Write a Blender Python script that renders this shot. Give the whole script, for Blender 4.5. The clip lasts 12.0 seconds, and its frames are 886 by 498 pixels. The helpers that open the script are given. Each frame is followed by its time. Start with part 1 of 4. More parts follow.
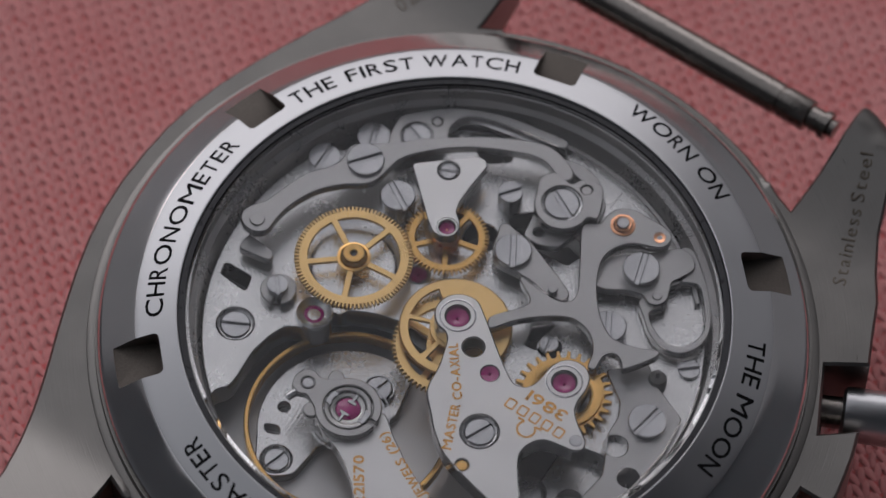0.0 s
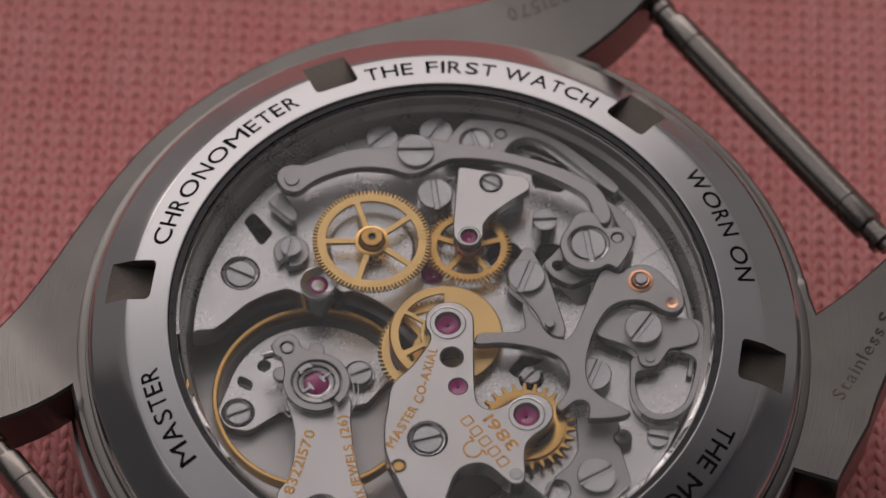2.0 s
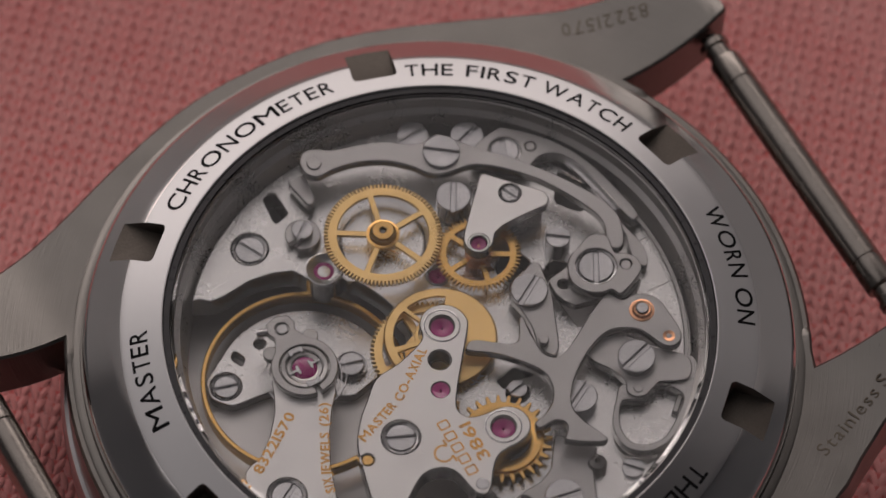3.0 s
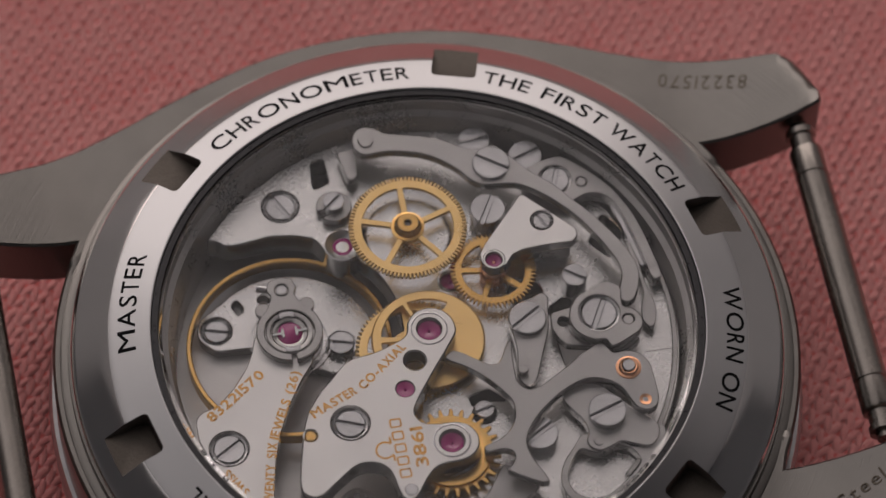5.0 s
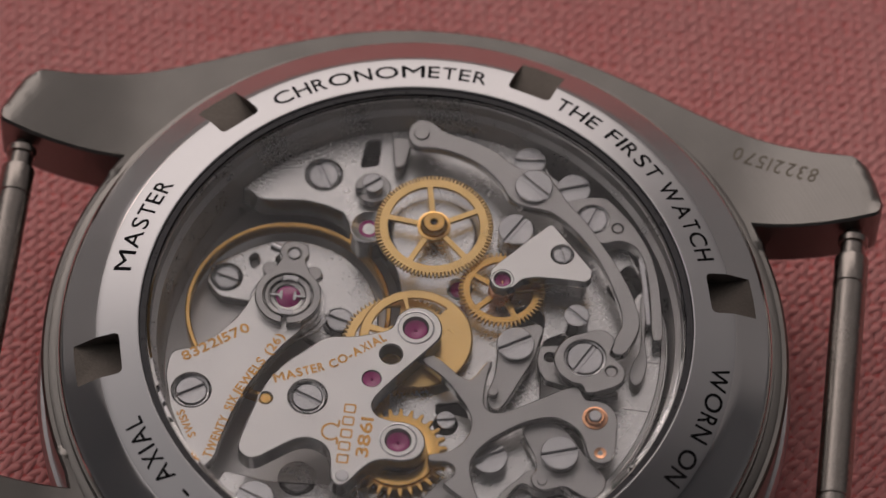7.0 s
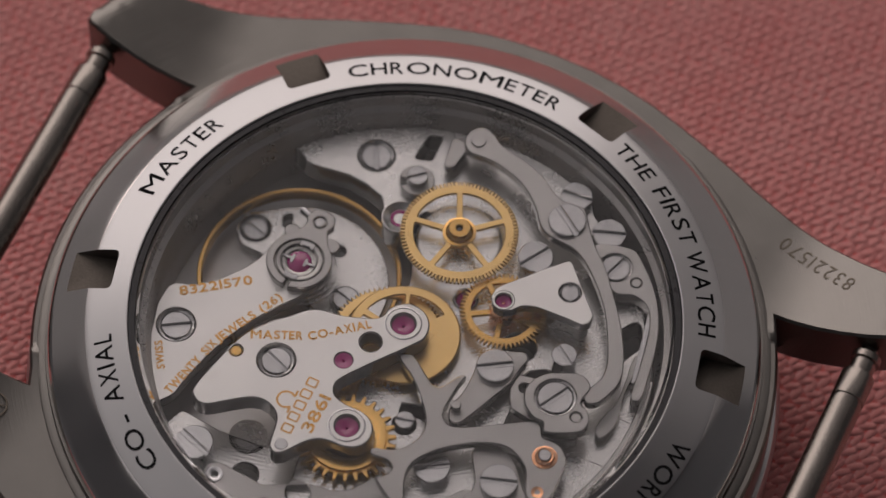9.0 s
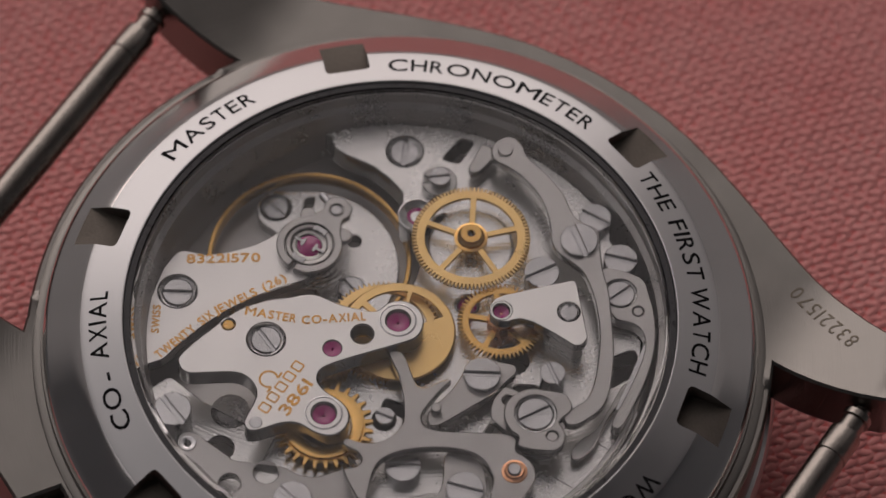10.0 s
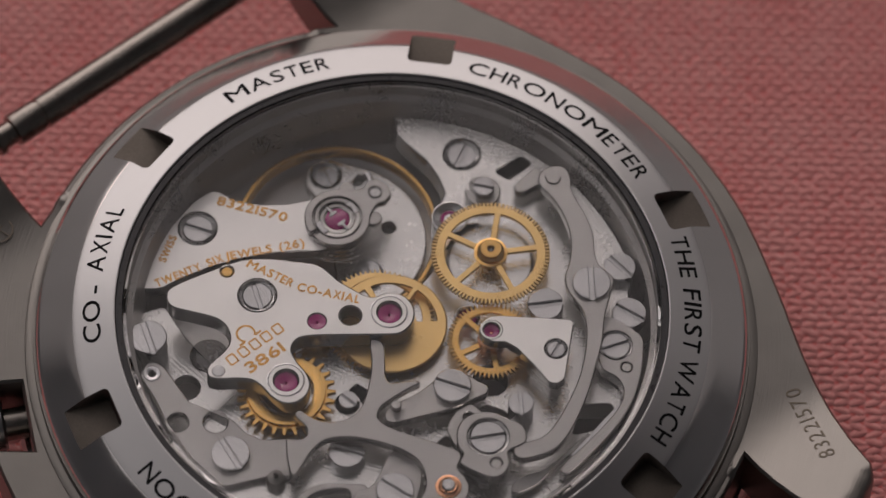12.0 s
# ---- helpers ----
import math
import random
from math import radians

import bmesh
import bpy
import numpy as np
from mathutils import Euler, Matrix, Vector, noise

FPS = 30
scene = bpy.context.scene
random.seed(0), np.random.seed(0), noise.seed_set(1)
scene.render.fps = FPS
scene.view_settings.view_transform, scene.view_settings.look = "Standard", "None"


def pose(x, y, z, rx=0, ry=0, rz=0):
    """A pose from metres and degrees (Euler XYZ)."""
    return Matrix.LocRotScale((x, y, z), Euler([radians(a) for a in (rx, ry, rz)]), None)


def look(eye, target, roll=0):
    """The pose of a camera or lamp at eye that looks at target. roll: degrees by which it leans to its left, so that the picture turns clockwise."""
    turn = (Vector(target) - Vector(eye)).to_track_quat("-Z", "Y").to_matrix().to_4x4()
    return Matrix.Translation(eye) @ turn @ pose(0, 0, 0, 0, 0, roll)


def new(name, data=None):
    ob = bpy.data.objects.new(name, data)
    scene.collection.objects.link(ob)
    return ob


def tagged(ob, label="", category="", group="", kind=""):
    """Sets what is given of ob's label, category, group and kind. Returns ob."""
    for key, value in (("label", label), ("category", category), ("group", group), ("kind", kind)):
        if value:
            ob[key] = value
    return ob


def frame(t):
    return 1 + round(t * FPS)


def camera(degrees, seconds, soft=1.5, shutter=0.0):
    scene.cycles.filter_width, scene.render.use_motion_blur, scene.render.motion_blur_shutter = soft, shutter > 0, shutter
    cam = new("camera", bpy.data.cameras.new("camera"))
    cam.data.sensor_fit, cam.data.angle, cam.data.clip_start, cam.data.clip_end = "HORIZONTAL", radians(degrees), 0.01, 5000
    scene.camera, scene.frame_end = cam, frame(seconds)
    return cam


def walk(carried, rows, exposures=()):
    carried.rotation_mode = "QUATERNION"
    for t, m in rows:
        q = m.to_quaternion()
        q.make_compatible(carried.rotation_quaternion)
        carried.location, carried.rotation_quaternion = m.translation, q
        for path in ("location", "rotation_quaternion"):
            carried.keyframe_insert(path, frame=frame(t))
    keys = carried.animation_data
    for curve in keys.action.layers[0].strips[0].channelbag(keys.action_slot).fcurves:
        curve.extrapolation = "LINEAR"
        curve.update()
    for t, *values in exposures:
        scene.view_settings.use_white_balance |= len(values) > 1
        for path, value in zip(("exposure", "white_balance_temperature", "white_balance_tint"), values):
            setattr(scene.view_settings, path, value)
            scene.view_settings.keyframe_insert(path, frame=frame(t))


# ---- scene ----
from mathutils.geometry import delaunay_2d_cdt

# ------------------------------------------------------------ camera
UNIT = 0.231                 # metres from the lens to the turntable's axis
RISE = 0.0112                # height of the caseback ring over the cloth
ELEV, YAW, LEAN = radians(58.736), radians(-0.4061), 2.346
AXIS_Z = RISE + 0.0165 * UNIT
eye = Vector((0.0, -math.cos(ELEV) * UNIT, math.sin(ELEV) * UNIT + AXIS_Z))
ahead = Vector((-math.sin(YAW) * math.cos(ELEV), math.cos(YAW) * math.cos(ELEV), -math.sin(ELEV)))
cam = camera(11.194, 12.0)
cam.data.dof.use_dof, cam.data.dof.focus_distance, cam.data.dof.aperture_fstop = True, UNIT + 0.003, 45.0
shot = look(eye, eye + ahead, LEAN)
walk(cam, [(0.0, shot), (12.0, shot)],
     exposures=[(0.0, 0.0, 5720, 5), (0.6, 0.0, 5780, 6), (1.5, 0.0, 6100, 9), (3.0, 0.0, 6480, 10), (12.0, 0.0, 6500, 10)])


def spin(t):
    """Turn of the turntable at t seconds, in degrees."""
    s = t - 6.0
    return -8.9122 * s + 0.00379 * s * s + 0.00031 * s ** 3


# ------------------------------------------------------------ light
world = bpy.data.worlds.new("studio")
scene.world = world
world.use_nodes = True
world.node_tree.nodes["Background"].inputs["Color"].default_value = (0.75, 0.78, 0.82, 1)
world.node_tree.nodes["Background"].inputs["Strength"].default_value = 0.16


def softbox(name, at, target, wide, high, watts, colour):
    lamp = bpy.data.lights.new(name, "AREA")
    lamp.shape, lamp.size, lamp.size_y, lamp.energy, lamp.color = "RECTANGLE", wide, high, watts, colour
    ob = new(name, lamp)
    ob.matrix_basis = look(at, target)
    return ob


softbox("softbox_far", (-0.14, 0.53, 0.34), (-0.10, 0, 0.01), 0.72, 0.40, 1.45, (1.0, 0.87, 0.83))
# wide and top: unseen fill lamps, added to lift ring sides and cloth
softbox("fill_wide", (0.0, 0.62, 0.42), (0, 0, 0.01), 2.6, 1.2, 1.36, (1.0, 0.875, 0.85))
softbox("fill_top", (-0.40, 0.20, 0.88), (0, 0, 0.01), 0.85, 0.75, 0.85, (1.0, 0.91, 0.90))
softbox("softbox_strip", (0.0, 0.355, 0.49), (0, 0, 0.01), 1.25, 0.26, 0.16, (1.0, 0.90, 0.88))
scene.view_settings.exposure = 0.0

# ------------------------------------------------------------ materials
def mat_nodes(name):
    m = bpy.data.materials.new(name)
    m.use_nodes = True
    nt = m.node_tree
    return m, nt, nt.nodes["Principled BSDF"]


def node(nt, kind, **inputs):
    n = nt.nodes.new(kind)
    for k, v in inputs.items():
        n.inputs[k.replace("_", " ")].default_value = v
    return n


def mixed(nt, fac, a, b):
    n = nt.nodes.new("ShaderNodeMix")
    n.data_type = "RGBA"
    nt.links.new(fac, n.inputs[0])
    n.inputs[6].default_value, n.inputs[7].default_value = (*a, 1), (*b, 1)
    return n.outputs[2]


def ranged(nt, src, lo, hi):
    n = nt.nodes.new("ShaderNodeMapRange")
    nt.links.new(src, n.inputs[0])
    n.inputs[1].default_value, n.inputs[2].default_value = 0.3, 0.7
    n.inputs[3].default_value, n.inputs[4].default_value = lo, hi
    return n.outputs[0]


def metal(name, colour, rough, grain=0.0, stretch=(1, 1, 1), scale=9000, spread=0.06, tint=0.88, stripes=0.0, rings=None, polar=0.0):
    """Metal with smudges at a millimetre's size and fine grain drawn out along one way."""
    m, nt, b = mat_nodes(name)
    co = node(nt, "ShaderNodeTexCoord")
    mp = node(nt, "ShaderNodeMapping")
    mp.inputs["Scale"].default_value = stretch
    nt.links.new(co.outputs["Object"], mp.inputs[0])
    if polar:
        cut = node(nt, "ShaderNodeSeparateXYZ")
        nt.links.new(co.outputs["Object"], cut.inputs[0])
        ang, leg, small = (nt.nodes.new("ShaderNodeMath") for _ in range(3))
        ang.operation, small.operation = "ARCTAN2", "MULTIPLY"
        nt.links.new(cut.outputs[1], ang.inputs[0])
        nt.links.new(cut.outputs[0], ang.inputs[1])
        nt.links.new(ang.outputs[0], small.inputs[0])
        small.inputs[1].default_value = polar
        far = nt.nodes.new("ShaderNodeVectorMath")
        far.operation = "LENGTH"
        nt.links.new(co.outputs["Object"], far.inputs[0])
        put = node(nt, "ShaderNodeCombineXYZ")
        nt.links.new(far.outputs["Value"], put.inputs[0])
        nt.links.new(small.outputs[0], put.inputs[1])
        nt.links.new(put.outputs[0], mp.inputs[0])
    fine = node(nt, "ShaderNodeTexNoise", Scale=scale, Detail=4.0)
    nt.links.new(mp.outputs[0], fine.inputs["Vector"])
    wide = node(nt, "ShaderNodeTexNoise", Scale=420.0, Detail=5.0)
    nt.links.new(co.outputs["Object"], wide.inputs["Vector"])
    nt.links.new(mixed(nt, ranged(nt, wide.outputs[0], 0, 1), [c * tint for c in colour], colour), b.inputs["Base Color"])
    add = nt.nodes.new("ShaderNodeMath")
    add.operation = "ADD"
    nt.links.new(ranged(nt, wide.outputs[0], rough - spread * 0.5, rough + spread * 0.5), add.inputs[0])
    nt.links.new(ranged(nt, fine.outputs[0], -spread * 0.5, spread * 0.5), add.inputs[1])
    nt.links.new(add.outputs[0], b.inputs["Roughness"])
    b.inputs["Metallic"].default_value = 1.0
    if grain:
        bump = node(nt, "ShaderNodeBump", Strength=grain, Distance=0.00002)
        nt.links.new(fine.outputs[0], bump.inputs["Height"])
        nt.links.new(bump.outputs[0], b.inputs["Normal"])
        if stripes or rings:
            wave = node(nt, "ShaderNodeTexWave")
            at = node(nt, "ShaderNodeMapping")
            nt.links.new(co.outputs["Object"], at.inputs[0])
            nt.links.new(at.outputs[0], wave.inputs["Vector"])
            second = node(nt, "ShaderNodeBump", Strength=1.0)
            if rings:
                wave.wave_type, wave.rings_direction = "RINGS", "Z"
                at.inputs["Location"].default_value = (-rings[0] * 0.001, -rings[1] * 0.001, 0)
                wave.inputs["Scale"].default_value = TAU / (20 * rings[2] * 0.001)
                second.inputs["Distance"].default_value = 0.000003
            else:
                wave.wave_type, wave.bands_direction, wave.wave_profile = "BANDS", "Y", "SAW"
                at.inputs["Rotation"].default_value = (0, 0, radians(8))
                wave.inputs["Scale"].default_value = TAU / (20 * stripes * 0.001)
                second.inputs["Distance"].default_value = 0.00007
            nt.links.new(wave.outputs["Fac"], second.inputs["Height"])
            nt.links.new(bump.outputs[0], second.inputs["Normal"])
            nt.links.new(second.outputs[0], b.inputs["Normal"])
    return m


TAU = 2 * math.pi
BEVELLED = ("rhodium_bridge", "rhodium_plate", "grained_steel")
ANGLED = metal("polished_bevel", (0.46, 0.45, 0.44), 0.14, 0.02, spread=0.05, tint=0.92)
RING = metal("polished_steel", (0.44, 0.44, 0.445), 0.32, 0.01, spread=0.03, tint=0.97)
POLISH = metal("mirror_steel", (0.66, 0.65, 0.64), 0.16, 0.0, spread=0.03, tint=0.96)
CASE = metal("brushed_steel", (0.225, 0.215, 0.20), 0.34, 0.6, (1, 1, 1), 11000, 0.07, 0.9, polar=0.0006)
BAR = metal("turned_steel", (0.30, 0.275, 0.25), 0.26, 0.15, (14, 1, 14), 6000, 0.08)
BRIDGE = metal("rhodium_bridge", (0.68, 0.672, 0.66), 0.30, 0.30, (1, 18, 1), 5200, 0.04, 0.96, stripes=2.7)
PLATE = metal("rhodium_plate", (0.76, 0.755, 0.745), 0.26, 0.01, (1, 1, 1), 5000, 0.04, 0.92, rings=(-9.0, 15.0, 0.22))
LEVER = metal("grained_steel", (0.34, 0.335, 0.33), 0.32, 0.35, (20, 1, 1), 6500, 0.06, 0.95)
SCREW = metal("screw_steel", (0.64, 0.64, 0.65), 0.22, 0.10, (1, 1, 1), 9000, 0.07)
DARK = metal("dark_steel", (0.16, 0.155, 0.15), 0.45, 0.2, (1, 1, 1), 5000, 0.10)
GOLD = metal("gilt_brass", (0.79, 0.545, 0.235), 0.30, 0.12, (1, 1, 1), 9000, 0.06, 0.96)
GOLDP = metal("polished_brass", (0.86, 0.53, 0.18), 0.22, 0.05, (1, 1, 1), 9000, 0.05, 0.96)
COPPER = metal("copper", (0.80, 0.42, 0.24), 0.25, 0.05, (1, 1, 1), 9000, 0.06)


def plain(name, colour, rough, spread=0.1, scale=3000, tint=0.8, metallic=0.0, coat=0.0):
    m, nt, b = mat_nodes(name)
    co = node(nt, "ShaderNodeTexCoord")
    n1 = node(nt, "ShaderNodeTexNoise", Scale=float(scale), Detail=5.0)
    nt.links.new(co.outputs["Object"], n1.inputs["Vector"])
    nt.links.new(mixed(nt, ranged(nt, n1.outputs[0], 0, 1), [c * tint for c in colour], colour), b.inputs["Base Color"])
    nt.links.new(ranged(nt, n1.outputs[0], rough - spread, rough + spread), b.inputs["Roughness"])
    b.inputs["Metallic"].default_value = metallic
    b.inputs["Coat Weight"].default_value = coat
    return m


INK = plain("black_ink", (0.010, 0.010, 0.011), 0.85)
INK.node_tree.nodes["Principled BSDF"].inputs["Specular IOR Level"].default_value = 0.08
GASKET = plain("black_gasket", (0.035, 0.035, 0.04), 0.35)
ETCH = plain("etched_steel", (0.17, 0.145, 0.115), 0.55, metallic=0.6)
GILT = plain("gilt_letter", (0.66, 0.36, 0.10), 0.35, metallic=0.9)
RUBY = plain("ruby", (0.30, 0.009, 0.14), 0.14, 0.04, coat=0.3)

SETTING = metal("bright_setting", (0.60, 0.60, 0.60), 0.24, 0.03, (1, 1, 1), 9000, 0.05)
SINK = metal("polished_sink", (0.42, 0.42, 0.42), 0.18, 0.03, (1, 1, 1), 9000, 0.05)
# plate metal for the deep floor, with the shade put into its colour
BASE = metal("shaded_plate", (0.54, 0.53, 0.52), 0.4, 0.3, (1, 1, 1), 4000, 0.12)

GLASS, nt_, b_ = mat_nodes("sapphire_glass")
b_.inputs["Base Color"].default_value = (1, 1, 1, 1)
b_.inputs["Transmission Weight"].default_value = 1.0
b_.inputs["Roughness"].default_value = 0.0
b_.inputs["IOR"].default_value = 1.5

# ------------------------------------------------------------ builders, in millimetres
MM = 0.001


def mesh_of(name, bm, material, sharp=32):
    bmesh.ops.transform(bm, matrix=Matrix.Scale(MM, 4), verts=bm.verts)
    bmesh.ops.recalc_face_normals(bm, faces=bm.faces)
    me = bpy.data.meshes.new(name)
    bm.to_mesh(me)
    bm.free()
    me.materials.append(material)
    if material.name in BEVELLED:
        me.materials.append(ANGLED)
        for poly in me.polygons:
            if abs(poly.normal.z) < 0.9:
                poly.material_index = 1
    me.polygons.foreach_set("use_smooth", [True] * len(me.polygons))
    me.set_sharp_from_angle(angle=radians(sharp))
    return me


def part(name, bm, material, parent, label="", at=(0, 0, 0), turn=0.0, tilt=(0, 0), sharp=32):
    """One mesh object under a thing or a part; bm and at in millimetres."""
    ob = new(name, bm if isinstance(bm, bpy.types.Mesh) else mesh_of(name, bm, material, sharp))
    ob.parent = parent
    ob.matrix_basis = pose(at[0] * MM, at[1] * MM, at[2] * MM, tilt[0], tilt[1], turn)
    return tagged(ob, label)


def thing(name, label, category, kind="", group=""):
    ob = new(name)
    ob.empty_display_size = 0.005
    return tagged(ob, label, category, group, kind)


def lathe(profile, steps=128, closed=False, a0=0.0, a1=TAU, bm=None):
    """Turns (r, z) rows about z."""
    bm = bm or bmesh.new()
    full = a1 - a0 > TAU - 1e-6
    n = steps if full else steps + 1
    rows = []
    for i in range(n):
        a = a0 + (a1 - a0) * i / steps
        rows.append([bm.verts.new((r * math.cos(a), r * math.sin(a), z)) for r, z in profile])
    for i in range(steps):
        p, q = rows[i], rows[(i + 1) % n]
        for k in range(len(profile) - (0 if closed else 1)):
            k2 = (k + 1) % len(profile)
            bm.faces.new((p[k], q[k], q[k2], p[k2]))
    if not closed:
        for k in (0, len(profile) - 1):
            if full and profile[k][0] > 1e-6:
                bm.faces.new([r[k] for r in rows])
    return bm


def arc(cx, cy, r, a0, a1, n=16):
    return [(cx + r * math.cos(radians(a0 + (a1 - a0) * i / n)), cy + r * math.sin(radians(a0 + (a1 - a0) * i / n))) for i in range(n + 1)]


def circle(cx, cy, r, n=40):
    return arc(cx, cy, r, 0, 360 - 360 / n, n - 1)


def rounded(points, r=0.3, n=5):
    """A closed outline with its corners rounded; a point may carry its own radius."""
    out = []
    m = len(points)
    for i, p in enumerate(points):
        rad = p[2] if len(p) > 2 else r
        a, b, c = Vector(points[i - 1][:2]), Vector(p[:2]), Vector(points[(i + 1) % m][:2])
        u, v = a - b, c - b
        lu, lv = u.length, v.length
        u.normalize(), v.normalize()
        cosa = max(-0.9999, min(0.9999, u.dot(v)))
        half = math.acos(cosa) / 2
        d = min(rad / math.tan(half), 0.48 * lu, 0.48 * lv)
        if d < 1e-3:
            out.append((b.x, b.y))
            continue
        for k in range(n + 1):
            s = k / n
            q = (b + u * d) * (1 - s) ** 2 + b * 2 * s * (1 - s) + (b + v * d) * s * s
            out.append((q.x, q.y))
    return out


def smooth(points, n=4):
    """A closed curve through the points."""
    out = []
    m = len(points)
    for i in range(m):
        p = [Vector(points[(i + k) % m]) for k in (-1, 0, 1, 2)]
        l = [max(1e-4, (p[k + 1] - p[k]).length) for k in range(3)]
        t1 = (p[2] - p[0]) * (l[1] / (l[0] + l[1]))
        t2 = (p[3] - p[1]) * (l[1] / (l[1] + l[2]))
        for k in range(n):
            s = k / n
            q = p[1] * (2 * s ** 3 - 3 * s * s + 1) + t1 * (s ** 3 - 2 * s * s + s) + p[2] * (3 * s * s - 2 * s ** 3) + t2 * (s ** 3 - s * s)
            out.append((q.x, q.y))
    return out


def area2(loop):
    return sum(a[0] * b[1] - b[0] * a[1] for a, b in zip(loop, loop[1:] + loop[:1]))


def inset(loop, d):
    """Moves an outline to its left by d (inward, where it runs counter-clockwise)."""
    out = []
    m = len(loop)
    for i in range(m):
        a, b, c = Vector(loop[i - 1]), Vector(loop[i]), Vector(loop[(i + 1) % m])
        e, f = (b - a), (c - b)
        if e.length < 1e-7 or f.length < 1e-7:
            out.append(tuple(b))
            continue
        e.normalize(), f.normalize()
        n1, n2 = Vector((-e.y, e.x)), Vector((-f.y, f.x))
        s = n1 + n2
        s = s / max(0.5, s.dot(n1)) if s.length > 1e-6 else n1
        out.append((b.x + s.x * d, b.y + s.y * d))
    return out


def tidy(loop, gap=0.03):
    """Drops points that lie closer than the gap to the one before."""
    out = [loop[0]]
    for p in loop[1:]:
        if math.hypot(p[0] - out[-1][0], p[1] - out[-1][1]) > gap:
            out.append(p)
    if math.hypot(out[0][0] - out[-1][0], out[0][1] - out[-1][1]) <= gap:
        out.pop()
    return out


def inside(x, y, loops):
    hit = False
    for lp in loops:
        for (x0, y0), (x1, y1) in zip(lp, lp[1:] + lp[:1]):
            if (y0 > y) != (y1 > y) and x < x0 + (y - y0) * (x1 - x0) / (y1 - y0):
                hit = not hit
    return hit


def cap(bm, loops, verts, z, lift, grid=0.0):
    """Fills outlines with holes by triangles."""
    pts, edges, own = [], [], []
    for lp, vs in zip(loops, verts):
        k = len(pts)
        pts += [Vector(p) for p in lp]
        own += vs
        edges += [(k + i, k + (i + 1) % len(lp)) for i in range(len(lp))]
    if grid:
        xs, ys = [p.x for p in pts], [p.y for p in pts]
        rim = np.array([tuple(p) for p in pts])
        for i in range(int((max(xs) - min(xs)) / grid)):
            for k in range(int((max(ys) - min(ys)) / grid)):
                x, y = min(xs) + (i + 0.5) * grid, min(ys) + (k + 0.5) * grid
                if inside(x, y, loops) and float(((rim - (x, y)) ** 2).sum(1).min()) > (0.45 * grid) ** 2:
                    pts.append(Vector((x, y)))
                    own.append(bm.verts.new((x, y, z + lift(x, y))))
    co, _, tris, origin, _, _ = delaunay_2d_cdt(pts, edges, [], 0, 1e-6)
    got = [own[o[0]] if o else bm.verts.new((c.x, c.y, z + lift(c.x, c.y))) for c, o in zip(co, origin)]
    for t in tris:
        cx, cy = sum(co[i].x for i in t) / 3, sum(co[i].y for i in t) / 3
        if inside(cx, cy, loops) and len({got[i] for i in t}) == 3:
            if bm.faces.get([got[i] for i in t]) is None:
                bm.faces.new([got[i] for i in t])


def slab(outer, z0, z1, holes=(), edge=0.05, bm=None, top=None, grid=0.0):
    """A plate of an outline with holes, its upper edges chamfered."""
    bm = bm or bmesh.new()
    lift = top or (lambda x, y: 0.0)
    gap = min(0.03, edge * 0.5)
    outer, holes = tidy(outer, gap), [tidy(h, gap) for h in holes]
    loops = [outer if area2(outer) > 0 else outer[::-1]]
    loops += [h if area2(h) < 0 else h[::-1] for h in holes]
    upper = [inset(lp, edge) for lp in loops]
    tops, floors = [], []
    for lp, up in zip(loops, upper):
        rings = [[(x, y, z0) for x, y in lp], [(x, y, z1 - edge) for x, y in lp], [(x, y, z1) for x, y in up]]
        vs = [[bm.verts.new((x, y, z + lift(x, y))) for x, y, z in r] for r in rings]
        n = len(lp)
        for a, b in zip(vs, vs[1:]):
            for i in range(n):
                j = (i + 1) % n
                bm.faces.new((a[i], a[j], b[j], b[i]))
        tops.append(vs[2])
        floors.append(vs[0])
    cap(bm, upper, tops, z1, lift, grid)
    cap(bm, loops, floors, z0, lift)
    return bm


# letters of the built-in font, set in the widths of a geometric capital alphabet
WIDTHS = {"A": 0.90, "C": 0.86, "E": 0.50, "F": 0.48, "G": 0.96, "H": 0.70, "I": 0.13, "L": 0.44, "M": 1.02, "N": 0.76, "O": 1.04, "R": 0.58, "S": 0.54, "T": 0.56, "W": 1.26, "X": 0.74,
          "J": 0.36, "Y": 0.72, "-": 0.36}
GLYPHS = {}


def glyph(ch):
    """Triangles and width of one letter, for a cap height of one."""
    if ch not in GLYPHS:
        cu = bpy.data.curves.new("glyph", "FONT")
        cu.body, cu.resolution_u, cu.offset = ch, 3, 0.0
        ob = new("glyph", cu)
        me = bpy.data.meshes.new_from_object(ob.evaluated_get(bpy.context.evaluated_depsgraph_get()))
        k = 1 / 0.729
        vs = [(v.co.x * k, v.co.y * k) for v in me.vertices]
        fs = [tuple(p.vertices) for p in me.polygons]
        bpy.data.objects.remove(ob)
        bpy.data.meshes.remove(me), bpy.data.curves.remove(cu)
        xs = [x for x, _ in vs] or [0, 0.3]
        GLYPHS[ch] = (vs, fs, min(xs), max(xs))
    return GLYPHS[ch]


